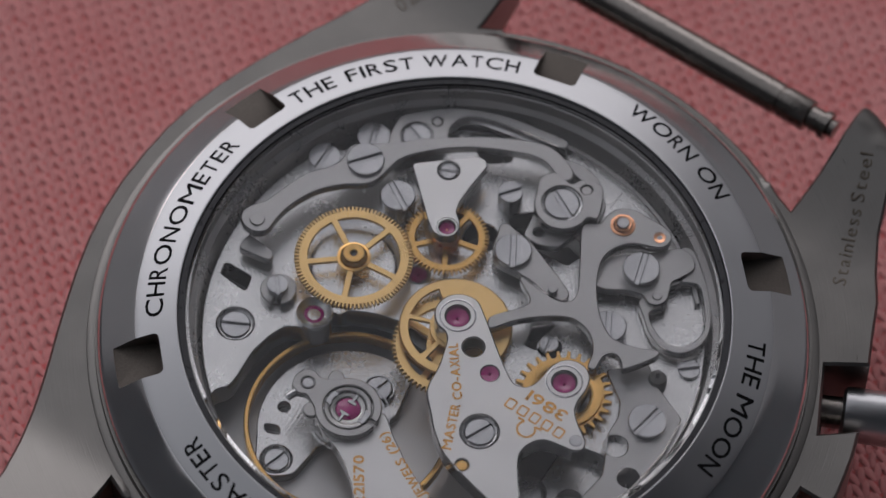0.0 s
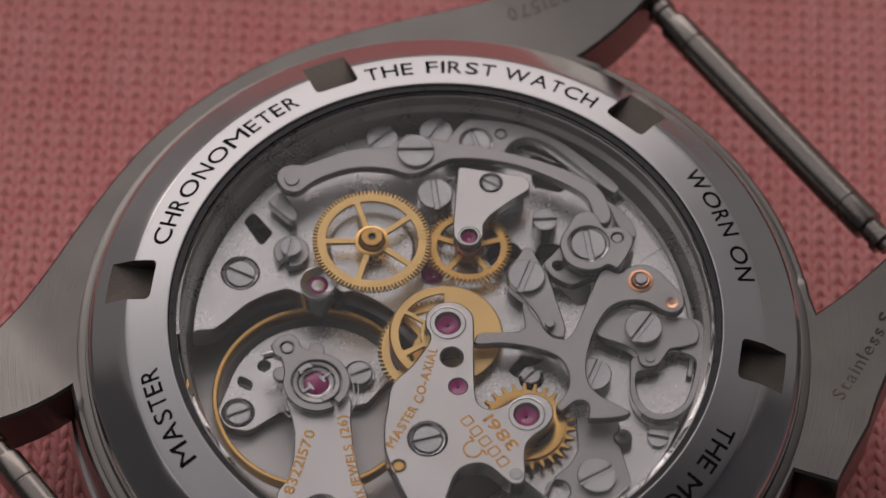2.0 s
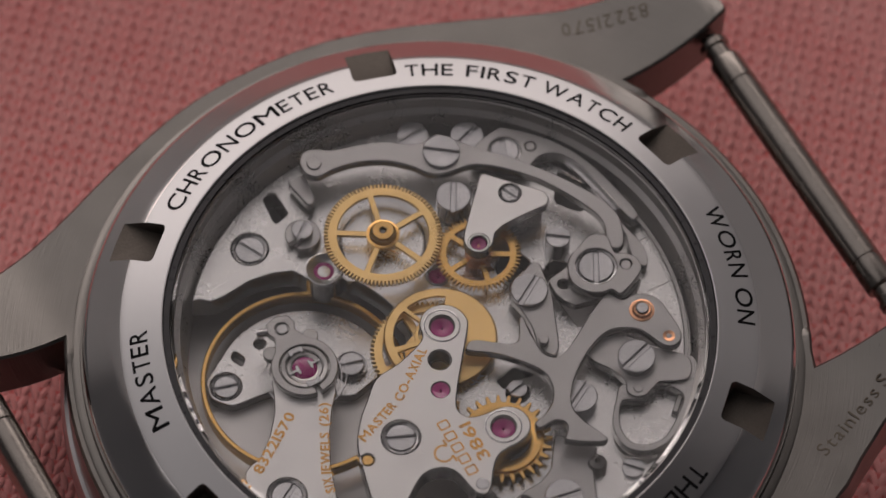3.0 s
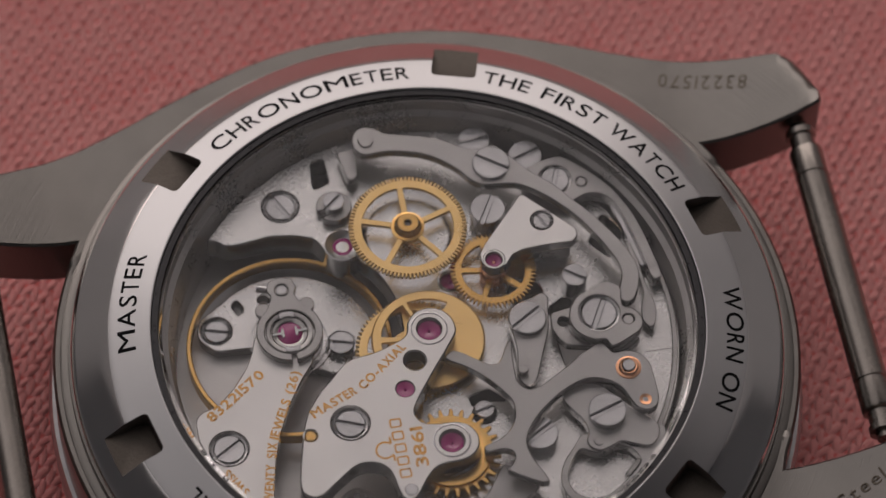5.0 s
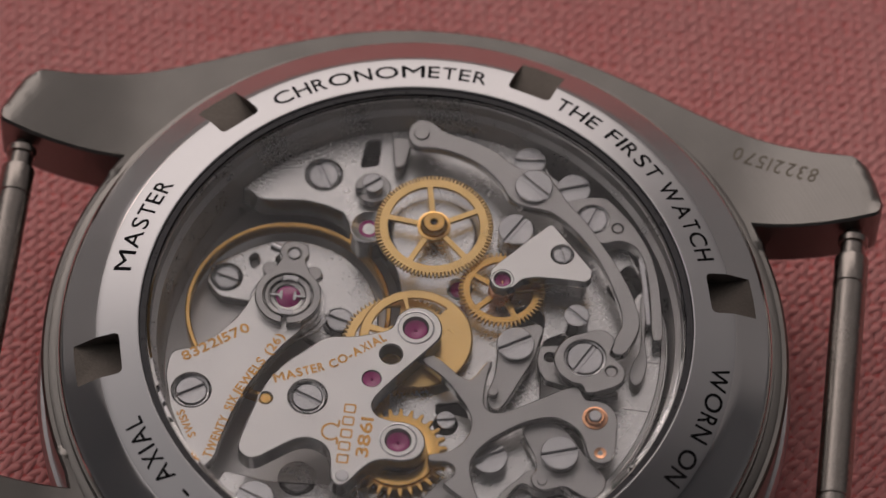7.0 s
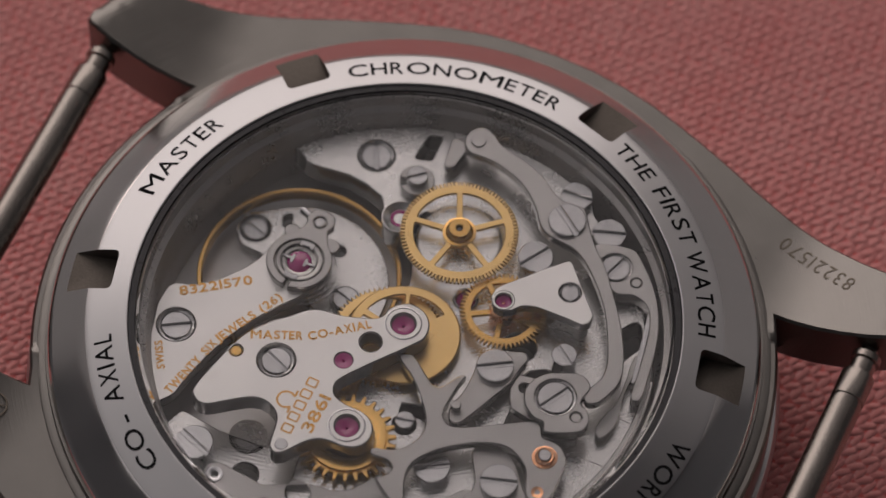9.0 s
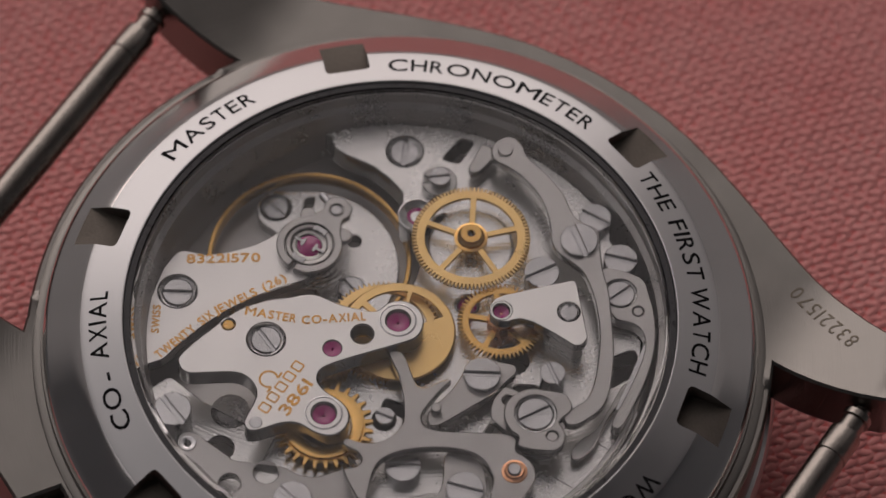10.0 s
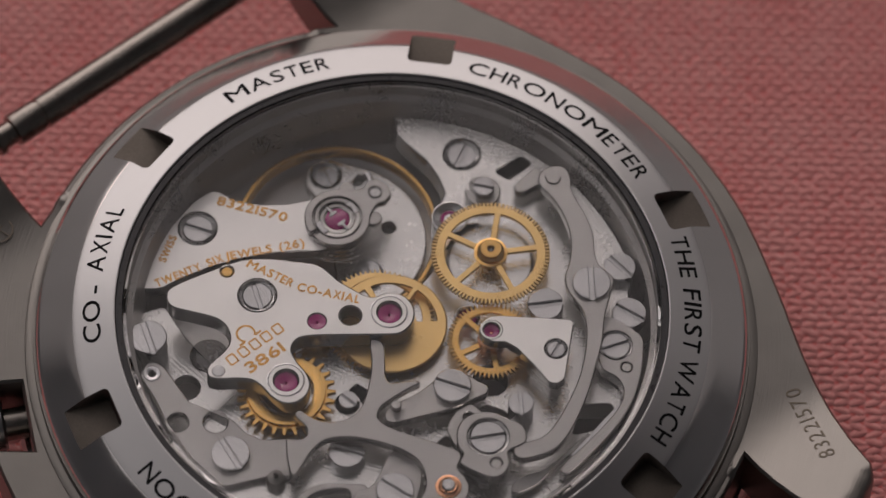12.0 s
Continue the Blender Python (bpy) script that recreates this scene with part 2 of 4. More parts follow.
def lettering(text, put, tall, length, thick=0.02, gap=0.24, bold=0.0, geometric=False):
    """Letters of a cap height set out over a length; put(s, h) places the point s along and h above the line."""
    bm = bmesh.new()
    space = 0.42 * tall
    need = [WIDTHS.get(c, glyph(c)[3] - glyph(c)[2]) if geometric else glyph(c)[3] - glyph(c)[2] for c in text]
    wide = sum(w for w, c in zip(need, text) if c != " ") * tall
    weight = (length - gap * tall * (len(text) - 1) - space * text.count(" ")) / wide
    s = 0.0
    for c, own in zip(text, need):
        if c == " ":
            s += space + gap * tall
            continue
        vs, fs, lo, hi = glyph(c)
        broad = own / (hi - lo) * weight
        for du, dv, up in ([(-bold, 0, 0), (bold, 0, 0.002), (0, -bold, 0.004), (0, bold, 0.006)] if bold else [(0, 0, 0)]):
            low = [put(s + du + (x - lo) * tall * broad, y * tall + dv) for x, y in vs]
            a = [bm.verts.new((x, y, z)) for x, y, z in low]
            b = [bm.verts.new((x, y, z + thick + up)) for x, y, z in low]
            rim = set()
            for f in fs:
                bm.faces.new([b[i] for i in f])
                rim.update(zip(f, f[1:] + f[:1]))
            for i, j in rim:
                if (j, i) not in rim:
                    bm.faces.new((a[i], a[j], b[j], b[i]))
        s += own * tall * weight + gap * tall
    return bm


def along(p, q, z):
    """A straight line of writing from p towards q."""
    d = Vector((q[0] - p[0], q[1] - p[1])).normalized()
    return lambda s, h: (p[0] + d.x * s - d.y * h, p[1] + d.y * s + d.x * h, z)


def around(r, deg, z, cx=0.0, cy=0.0):
    """Writing clockwise round a centre, tops outward; z may be a function of the radius."""
    def put(s, h):
        a = radians(deg) - s / r
        return (cx + (r + h) * math.cos(a), cy + (r + h) * math.sin(a), z(r + h) if callable(z) else z)
    return put


def join(*bms):
    out = bmesh.new()
    for b in bms:
        me = bpy.data.meshes.new("tmp")
        b.to_mesh(me)
        b.free()
        out.from_mesh(me)
        bpy.data.meshes.remove(me)
    return out


def moved(bm, x=0, y=0, z=0, turn=0):
    bmesh.ops.transform(bm, matrix=Matrix.Translation((x, y, z)) @ Matrix.Rotation(radians(turn), 4, "Z"), verts=bm.verts)
    return bm


def screw(parent, x, y, z, r, slot, material=None, high=0.35, name="screw", label=""):
    """A slotted screw head, in a ring-shaped sink where it is let into a plate."""
    w = r * 0.13
    bm = bmesh.new()
    for side in (0, 180):
        half = math.degrees(math.asin(w / r))
        out = arc(0, 0, r, half, 180 - half, 24)
        moved(slab(out, -high, 0.0, edge=0.045 * r / 0.9, bm=bm), turn=0)
        bmesh.ops.rotate(bm, verts=bm.verts, cent=(0, 0, 0), matrix=Matrix.Rotation(math.pi, 3, "Z"))
    lathe([(r * 0.985, -high), (r * 0.985, -0.16)], 32, bm=bm)
    ob = part(name, bm, material or SCREW, parent, label, (x, y, z), slot)
    return ob
# ------------------------------------------------------------ setting


def box_mesh(name, sx, sy, sz, material):
    bm = bmesh.new()
    bmesh.ops.create_cube(bm, size=1.0)
    bmesh.ops.scale(bm, vec=(sx / MM, sy / MM, sz / MM), verts=bm.verts)
    return mesh_of(name, bm, material)


WALL = plain("grey_studio_wall", (0.72, 0.75, 0.78), 0.85, 0.05, 6, 0.85)
TABLE = plain("dark_table", (0.09, 0.075, 0.065), 0.5, 0.1, 40, 0.7)
for nm, at, size in (("floor", (0, 0, -0.78), (2.8, 2.8, 0.04)), ("ceiling", (0, 0, 1.62), (2.8, 2.8, 0.04)),
                     ("wall_north", (0, 1.42, 0.42), (2.8, 0.04, 2.36)), ("wall_south", (0, -1.42, 0.42), (2.8, 0.04, 2.36)),
                     ("wall_east", (1.42, 0, 0.42), (0.04, 2.88, 2.36)), ("wall_west", (-1.42, 0, 0.42), (0.04, 2.88, 2.36))):
    o = new(nm, box_mesh(nm, *size, WALL))
    o.location = at
    tagged(o, "plain grey studio " + nm.split("_")[0], nm.split("_")[0], kind="structure")
desk = new("table_top", box_mesh("table_top", 1.4, 1.0, 0.03, TABLE))
desk.location = (0, 0, -0.0195)
tagged(desk, "dark matt table top under the cloth", "table", kind="structure")

# ------------------------------------------------------------ the watch
watch = thing("wristwatch", "steel chronograph wristwatch lying face down without its strap, glass caseback", "watch")


def ring_z(r):
    return -0.02 - (max(r, 14.4) - 14.4) * 0.30


# caseback ring with six tool notches
def caseback():
    notch = [(15.32, -1.1, 0.35), (15.32, 1.3, 0.35), (19.5, 1.3, 0.01), (19.5, -1.1, 0.01)]
    prof = [(14.30, -1.7), (14.30, -0.12), (14.34, -0.06), (14.44, ring_z(14.44)), (15.2, ring_z(15.2)), (16.2, ring_z(16.2)), (16.45, ring_z(16.45)), (16.55, -0.675), (16.65, -0.73),
            (17.05, -0.985), (17.9, -1.53), (18.3, -1.79), (18.46, -1.92), (18.54, -2.06), (18.54, -2.3), (14.30, -2.3)]
    bm = lathe(prof, 360, closed=True)
    me = mesh_of("caseback_ring", bm, RING, 28)
    me.materials.append(POLISH)
    for poly in me.polygons:
        if math.hypot(poly.center.x, poly.center.y) > 0.0165:
            poly.material_index = 1
    ob = new("caseback_ring", me)
    cut = bmesh.new()
    for k in range(6):
        a = 14.0 + 60 * k
        lp = rounded(notch)
        c, s = math.cos(radians(a)), math.sin(radians(a))
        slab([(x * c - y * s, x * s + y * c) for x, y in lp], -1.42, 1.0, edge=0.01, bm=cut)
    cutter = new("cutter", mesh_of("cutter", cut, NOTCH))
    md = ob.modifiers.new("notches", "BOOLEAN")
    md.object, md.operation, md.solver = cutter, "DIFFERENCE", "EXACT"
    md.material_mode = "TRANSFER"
    done = bpy.data.meshes.new_from_object(ob.evaluated_get(bpy.context.evaluated_depsgraph_get()))
    bpy.data.objects.remove(cutter)
    ob.modifiers.clear()
    ob.data = done
    # even shading over the turned faces, across the cuts
    def tilt(r):
        s = max(0.0, min(1.0, (r - 16.34) / 0.42))
        return radians(16.7 + 16.0 * s * s * (3 - 2 * s))
    normals = []
    for poly in done.polygons:
        turned = poly.material_index < 2 and poly.normal.z > 0.5
        for li in poly.loop_indices:
            co = done.vertices[done.loops[li].vertex_index].co
            r = math.hypot(co.x, co.y)
            if turned and 0.01442 < r < 0.01832 and poly.center.z > -0.00178:
                a = tilt(r / MM)
                normals.append((math.sin(a) * co.x / r, math.sin(a) * co.y / r, math.cos(a)))
            else:
                normals.append((0.0, 0.0, 0.0))
    done.normals_split_custom_set(normals)
    ob.parent = watch
    return tagged(ob, "polished steel caseback ring with six notches")


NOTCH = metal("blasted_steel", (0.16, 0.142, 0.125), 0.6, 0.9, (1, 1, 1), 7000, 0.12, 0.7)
back = caseback()
for word, a0, a1, base in (("THE", 68.2, 58.9, 15.12), ("FIRST", 56.2, 42.6, 15.14), ("WATCH", 40.6, 21.7, 15.16), ("CHRONOMETER", 126.3, 83.2, 15.08), ("MASTER", 176.0, 154.4, 15.14),
                           ("CO", 239.7, 230.5, 15.1), ("-", 228.9, 227.2, 15.1), ("AXIAL", 224.0, 209.1, 15.18), ("WORN", -2.0, -18.1, 15.44), ("ON", -20.6, -28.4, 15.42),
                           ("THE", -61.2, -71.0, 15.26), ("MOON", -73.4, -91.5, 15.22)):
    put = around(base, a0, lambda r: ring_z(r) - 0.012)
    part("engraved_word", lettering(word, put, 0.97, radians(a0 - a1) * base, 0.02, 0.20, bold=0.012, geometric=True), INK, back, "black engraved capitals")

# gasket, inner wall and crystal
part("gasket", lathe([(13.92, -0.32), (13.98, -0.16), (14.28, -0.16), (14.29, -1.0), (13.92, -1.0)], 200, True), GASKET, watch, "black rubber gasket round the glass")
glass = part("crystal", lathe([(0.001, -0.10), (13.75, -0.10), (13.90, -0.22), (13.90, -0.25), (0.001, -0.25)], 160, True), GLASS, watch, "clear sapphire crystal")
glass.visible_shadow = False

# middle case with four lugs
def case_top(x, y):
    u = abs(x)
    if abs(y) < 8.5:
        return 0.0
    s = max(0.0, u - 15.5)
    over = max(0.0, 0.93 * u + 0.37 * abs(y) - 25.45)
    return min(2.2, 0.05 * s * s if s < 3 else 0.45 + (s - 3) * 0.30) - 0.8 * over


def case_outline():
    lug = [(17.0, 9.66), (18.2, 9.58), (19.3, 9.54), (20.6, 9.6), (21.9, 9.76), (23.5, 10.1), (23.62, 10.9), (23.12, 12.4), (22.65, 13.4), (21.85, 13.9),
           (20.0, 14.25), (18.0, 14.8), (16.0, 15.45), (14.5, 16.0), (13.0, 16.6), (11.5, 17.25), (10.0, 17.85), (8.0, 18.6), (6.0, 19.25), (4.0, 19.7), (2.0, 19.95)]
    low = [(2.7, -21.5), (3.6, -21.4), (4.8, -21.15), (6.0, -20.85), (7.35, -20.4), (6.0, -18.75), (9.7, -16.85), (11.0, -18.8), (12.7, -18.0), (14.5, -17.2), (16.0, -16.2), (18.0, -15.1),
           (20.0, -14.35), (21.8, -13.9), (22.7, -13.4), (23.4, -12.4), (23.95, -10.6), (21.9, -10.5), (20.6, -10.55), (19.3, -10.55), (18.2, -10.5), (16.7, -10.4)]
    right = low + arc(0, 0, 19.5, -30.6, 28.6, 40)[1:-1] + lug
    left = [(-x, y) for x, y in reversed(right)]
    whole = right + [(0.0, 20.02)] + left + [(-2.7, -19.7), (2.7, -19.7)]
    return rounded([(x, y, 0.5 if abs(x) > 21.5 and abs(y) > 9.72 else 0.0) for x, y in whole], n=4)


def dense(loop, step):
    """The same outline with no two points further apart than the step."""
    out = []
    for a, b in zip(loop, loop[1:] + loop[:1]):
        n = max(1, math.ceil(math.hypot(b[0] - a[0], b[1] - a[1]) / step))
        out += [(a[0] + (b[0] - a[0]) * k / n, a[1] + (b[1] - a[1]) * k / n) for k in range(n)]
    return out


def case():
    hole = circle(0, 0, 18.72, 200)
    return slab(dense(case_outline(), 0.5), -6.4, -2.95, [hole], 0.14, top=case_top, grid=0.55)


case_ob = part("middle_case", case(), CASE, watch, "brushed steel middle case with four lugs", (0, 0, 0), 0.5, sharp=40)
part("case_seat", lathe([(14.25, -2.32), (18.66, -2.32), (18.70, -2.8), (18.95, -2.82), (19.12, -2.9), (19.2, -3.1), (19.2, -10.2), (14.25, -10.2)], 240, True), CASE, watch, "brushed groove under the caseback")
part("bezel", lathe([(14.2, -6.2), (19.7, -6.2), (19.9, -6.6), (19.8, -8.6), (19.3, -9.6), (17.2, -10.6), (15.2, -11.1), (14.2, -11.15)], 200, True), RING, watch, "polished steel front bezel")


def spring_bar(x):
    prof = [(0.001, -9.75), (0.5, -9.75), (0.5, -9.4), (0.80, -9.35), (0.80, -9.0), (0.66, -8.95), (0.66, -8.2), (0.86, -8.12), (0.90, -8.0), (0.90, -6.5), (0.83, -6.45), (0.83, -6.32), (0.90, -6.27)]
    prof = prof + [(r, -s) for r, s in reversed(prof)]
    bm = lathe(prof, 40)
    bmesh.ops.rotate(bm, verts=bm.verts, cent=(0, 0, 0), matrix=Matrix.Rotation(math.pi / 2, 3, "X"))
    return part("spring_bar", bm, BAR, watch, "grey steel spring bar between the lugs", (x, x * 0.0087, -2.75), 0.5)


spring_bar(22.25)
spring_bar(-22.25)
for side in (1, -1):
    a = -64.0 if side > 0 else -116.0
    c, s = math.cos(radians(a)), math.sin(radians(a))
    bm = lathe([(0.001, 18.4), (0.85, 18.4), (0.85, 20.6), (0.001, 20.6)], 40)
    bmesh.ops.rotate(bm, verts=bm.verts, cent=(0, 0, 0), matrix=Matrix.Rotation(math.pi / 2, 3, "Y"))
    post = part("pusher_stem", bm, BAR, watch, "steel pusher stem in its slot", (0, 0, -5.2), a)
    bm = lathe([(0.001, 20.6), (1.2, 20.6), (1.42, 20.75), (1.45, 21.0), (1.45, 23.2), (1.2, 23.45), (0.001, 23.45)], 48)
    bmesh.ops.rotate(bm, verts=bm.verts, cent=(0, 0, 0), matrix=Matrix.Rotation(math.pi / 2, 3, "Y"))
    part("pusher_cap", bm, RING, post, "polished pusher cap")

# engraving on the lugs
def lug_z(x, y):
    return -2.95 + case_top(x, y) + 0.004
# ------------------------------------------------------------ movement plates
INNER = metal("dark_movement_ring", (0.5, 0.49, 0.48), 0.30, 0.1, (1, 1, 1), 6000, 0.08)
part("inner_ring", lathe([(13.92, -0.6), (13.82, -0.62), (13.76, -1.3), (13.45, -1.5), (13.36, -2.3), (13.18, -2.6),
                          (13.16, -5.4), (14.2, -5.4), (14.2, -1.0), (13.92, -1.0)], 200, True), INNER, watch, "dark stepped steel ring round the movement")
part("base_plate", lathe([(0.001, -5.2), (13.14, -5.2), (13.14, -5.5), (0.001, -5.5)], 96, True), BASE, watch, "shaded base plate of the movement")


def disc(r, z0, z1, n=48):
    return lathe([(0.001, z1), (r - 0.04, z1), (r, z1 - 0.04), (r, z0), (0.001, z0)], n, True)


def let_in(parent, x, y, z, r, slot):
    """A screw let into a plate: the polished sink and the slotted head."""
    part("screw_sink", lathe([(r * 0.80, -0.30), (r * 0.84, -0.13), (r * 0.93, -0.10), (r * 0.99, -0.02), (r, -0.4)], 48, True), SINK, parent, "polished screw sink", (x, y, z))
    screw(parent, x, y, z - 0.05, r * 0.79, slot)


def proud(parent, x, y, z, r, slot, high=0.5):
    screw(parent, x, y, z, r, slot, high=high)


def jewel(parent, x, y, z, r, setting):
    """A ruby bearing, dished, in its bright setting."""
    part("jewel_setting", lathe([(r, -0.24), (r + 0.03, -0.19), (setting * 0.78, -0.10), (setting * 0.95, 0.010), (setting, 0.0), (setting, -0.35), (r, -0.35)], 48, True), SETTING, parent,
         "bright jewel setting", (x, y, z))
    part("jewel", lathe([(0.06, -0.36), (0.07, -0.33), (r * 0.25, -0.30), (r * 0.55, -0.25), (r * 0.92, -0.21), (r, -0.22), (r, -0.40), (0.06, -0.40)], 40, True), RUBY, parent,
         "ruby bearing jewel", (x, y, z))


def pin(parent, x, y, z, r, high, material=None, name="pin", label=""):
    return part(name, disc(r, -high, 0.0, 32), material or LEVER, parent, label, (x, y, z))


def sector(ri, ro, a0, a1, w=0.0):
    """A window between two spokes of half width w."""
    d0, d1 = math.degrees(math.asin(w / ro)), math.degrees(math.asin(w / ri))
    n = max(12, int((a1 - a0) / 3))
    return rounded(arc(0, 0, ro, a0 + d0, a1 - d0, n) + arc(0, 0, ri, a1 - d1, a0 + d1, max(8, n // 3)), 0.06, 2)


def gear_outline(r, teeth, depth, blunt=0.45, root=0.5):
    out = []
    p = TAU / teeth
    for k in range(teeth):
        a = k * p
        for f, rr in ((-0.5 * (1 - root) - 0.0, r - depth), (-blunt * 0.25, r), (blunt * 0.25, r), (0.5 * (1 - root), r - depth)):
            b = a + f * p
            out.append((rr * math.cos(b), rr * math.sin(b)))
    return out


def gear(r, teeth, depth, thick, windows=(), blunt=0.45, root=0.4):
    return slab(gear_outline(r, teeth, depth, blunt, root), -thick, 0.0, list(windows), 0.025)


# plate under the wheels, cut away round the balance
edge = [(-9.96, 8.14), (-9.37, 7.67), (-8.62, 7.66), (-6.98, 7.87), (-5.78, 7.71), (-4.8, 7.37), (-4.46, 6.87), (-4.23, 6.14), (-3.83, 5.64), (-3.24, 5.52), (-2.54, 5.79), (-2.14, 6.34)]
mid = arc(0, 0, 13.14, -95, 14, 50) + arc(0, 0, 12.6, 17, 62, 24) + arc(0, 0, 13.14, 66, 141.5, 34) + rounded([(-10.45, 8.1)] + edge, 0.5)[6:-6] + arc(-6.97, 1.82, 5.9, 32, -12, 10) + [(-1.6, -2.0), (-2.2, -7.4), (-1.6, -10.6)]
holes = [circle(-6.14, 9.6, 0.98), circle(1.86, 3.55, 0.62), rounded([(-4.25, 10.3), (-3.35, 10.6), (-3.4, 12.2), (-4.1, 12.0)], 0.2),
         rounded([(-2.2, 7.7), (-1.7, 7.2), (-2.1, 6.3), (-1.9, 5.2), (-2.5, 5.5), (-2.75, 6.6)], 0.3), rounded([(1.5, -3.5), (2.6, -3.2), (3.5, -4.1), (2.7, -3.95), (1.6, -4.1)], 0.15), circle(2.12, -4.6, 0.6), circle(5.6, 2.1, 0.9),
         rounded([(6.6, 1.0), (7.6, 1.6), (9.0, 0.2), (8.2, -3.0), (6.8, -2.6)], 0.4), rounded([(9.5, 4.6), (10.6, 6.4), (11.4, 5.0), (10.6, 3.2)], 0.4)]
plate = part("train_plate", slab(mid, -4.0, -2.5, holes, 0.06), PLATE, watch, "rhodium-plated main plate with circular graining")
let_in(plate, -6.14, 9.6, -2.5, 0.97, 118)
jewel(plate, -3.33, 6.56, -2.26, 0.52, 0.98)
jewel(plate, 1.86, 3.55, -2.45, 0.5, 0.62)
lowcock_line = arc(-6.97, 1.82, 4.75, -12, 128, 40) + [(-11.4, 4.6), (-11.6, 3.5), (-10.8, 2.6), (-8.7, 2.5), (-4.9, 0.2)]
lowcock = part("balance_plate", slab(rounded(lowcock_line, 0.7, 3),
               -5.2, -4.55, [rounded([(-9.55, 5.2), (-9.2, 5.6), (-8.9, 4.9), (-9.25, 4.5)], 0.3), circle(-7.8, 5.3, 0.3), circle(-5.91, 4.48, 0.36), circle(-10.55, 3.85, 0.82)], 0.06), PLATE, watch, "grained plate under the balance")
let_in(lowcock, -10.55, 3.85, -4.55, 0.8, 165)
part("screw_sink", lathe([(0.66, -0.3), (0.70, 0.0), (0.80, 0.03), (0.84, -0.1), (0.84, -0.4), (0.66, -0.4)], 40, True), SINK, lowcock, "", (-4.25, 1.75, -4.2))
proud(lowcock, -4.25, 1.75, -4.05, 0.66, 165)

# balance wheel and its hairspring
balance = part("balance_wheel", slab(circle(0, 0, 5.42, 220), -0.75, 0.0, [sector(0.7, 5.14, 226, 254, 0.08), sector(0.7, 5.14, 254, 586, 0.08)], 0.06), GOLDP, watch,
               "thin gilt balance rim", (-6.97, 1.82, -3.7))
bm = bmesh.new()
turns, n = 7, 260
prev = None
for i in range(n + 1):
    a = TAU * turns * i / n
    r = 0.5 + 1.7 * i / n
    c, s = math.cos(a), math.sin(a)
    now = [bm.verts.new(((r + d) * c, (r + d) * s, z)) for d, z in ((-0.025, 0), (0.025, 0), (0.025, -0.16), (-0.025, -0.16))]
    if prev:
        for j in range(4):
            bm.faces.new((prev[j], now[j], now[(j + 1) % 4], prev[(j + 1) % 4]))
    prev = now
part("hairspring", bm, SCREW, balance, "fine flat spiral hairspring", (0, 0, 0.55))

# balance cock and regulator
cock_line = [(-12.62, -2.03), (-11.36, -1.67), (-10.33, -0.75), (-9.51, 0.31), (-9.1, 1.13), (-8.69, 2.33), (-6.87, 3.01), (-5.77, 1.57), (-6.05, 0.02), (-6.77, -0.86), (-7.73, -2.37), (-8.37, -3.76), (-8.87, -5.24), (-9.25, -6.81), (-9.39, -8), (-9.96, -8.79), (-10.38, -8.92), (-11.2, -7.5), (-12.09, -5.42), (-12.62, -3.53)]
cock = part("balance_cock", slab(rounded(cock_line, 1.0), -3.4, -2.65, [circle(-11.17, -4.25, 1.02)], 0.05), BRIDGE, watch, "rhodium balance cock with gilt lettering")
let_in(cock, -11.17, -4.25, -2.65, 1.0, 32)
reg = part("regulator", slab(rounded(arc(0, 0, 1.74, 125, 266, 30) + arc(0, 0, 1.30, 265, -85, 60) + arc(0, 0, 1.74, 274, 415, 30) + [(0.72, 1.95), (0.62, 2.25), (0.80, 2.6), (0.62, 3.15), (0, 3.35), (-0.62, 3.15), (-0.80, 2.6), (-0.62, 2.25), (-0.72, 1.95)], 0.15, 3), -0.45, 0.0,
            [circle(0, 2.54, 0.36)], 0.05), LEVER, watch, "grey steel stud carrier with a split ring", (-6.97, 1.82, -2.2))
part("shock_ring", lathe([(0.98, -0.25), (0.98, -0.03), (1.03, 0.0), (1.20, 0.0), (1.24, -0.04), (1.24, -0.3)], 64, True), LEVER, reg, "", (0, 0, -0.05))
part("shock_block", lathe([(0.62, -0.3), (0.66, -0.10), (0.74, -0.06), (0.90, -0.06), (0.95, -0.12), (0.95, -0.35), (0.62, -0.35)], 48, True), LEVER, reg, "", (0, 0, -0.1))
part("cap_jewel", lathe([(0.001, -0.10), (0.45, -0.12), (0.63, -0.2), (0.63, -0.4), (0.001, -0.4)], 40, True), RUBY, reg, "pink ruby cap jewel")
for k in (0, 180):
    spring = slab(rounded([(0.28, -0.08), (0.28, -0.26), (0.42, -0.26), (0.45, -0.07), (0.92, -0.07), (0.92, 0.07), (0.45, 0.07), (0.42, 0.26), (0.28, 0.26), (0.28, 0.08)], 0.05, 2), -0.06, 0.0, (), 0.015)
    part("lyre_spring", spring, SCREW, reg, "", (0, 0, -0.06), k + 2)
for k in (0, 180):
    part("clip", slab(rounded([(-0.40, 0.86), (-0.40, 1.12), (-0.26, 1.2), (0.26, 1.2), (0.40, 1.12), (0.40, 0.86), (0.24, 0.80), (0.2, 0.92), (-0.2, 0.92), (-0.24, 0.80)], 0.05, 2), -0.1, 0.02, (), 0.02), SCREW, reg,
         "bright steel clip", (0, 0, -0.02), k)
pin(reg, 0, 2.54, 0.0, 0.30, 0.4, SCREW, "stud")
bm = disc(0.22, -0.42, 0.42, 20)
bmesh.ops.rotate(bm, verts=bm.verts, cent=(0, 0, 0), matrix=Matrix.Rotation(math.pi / 2, 3, "Y"))
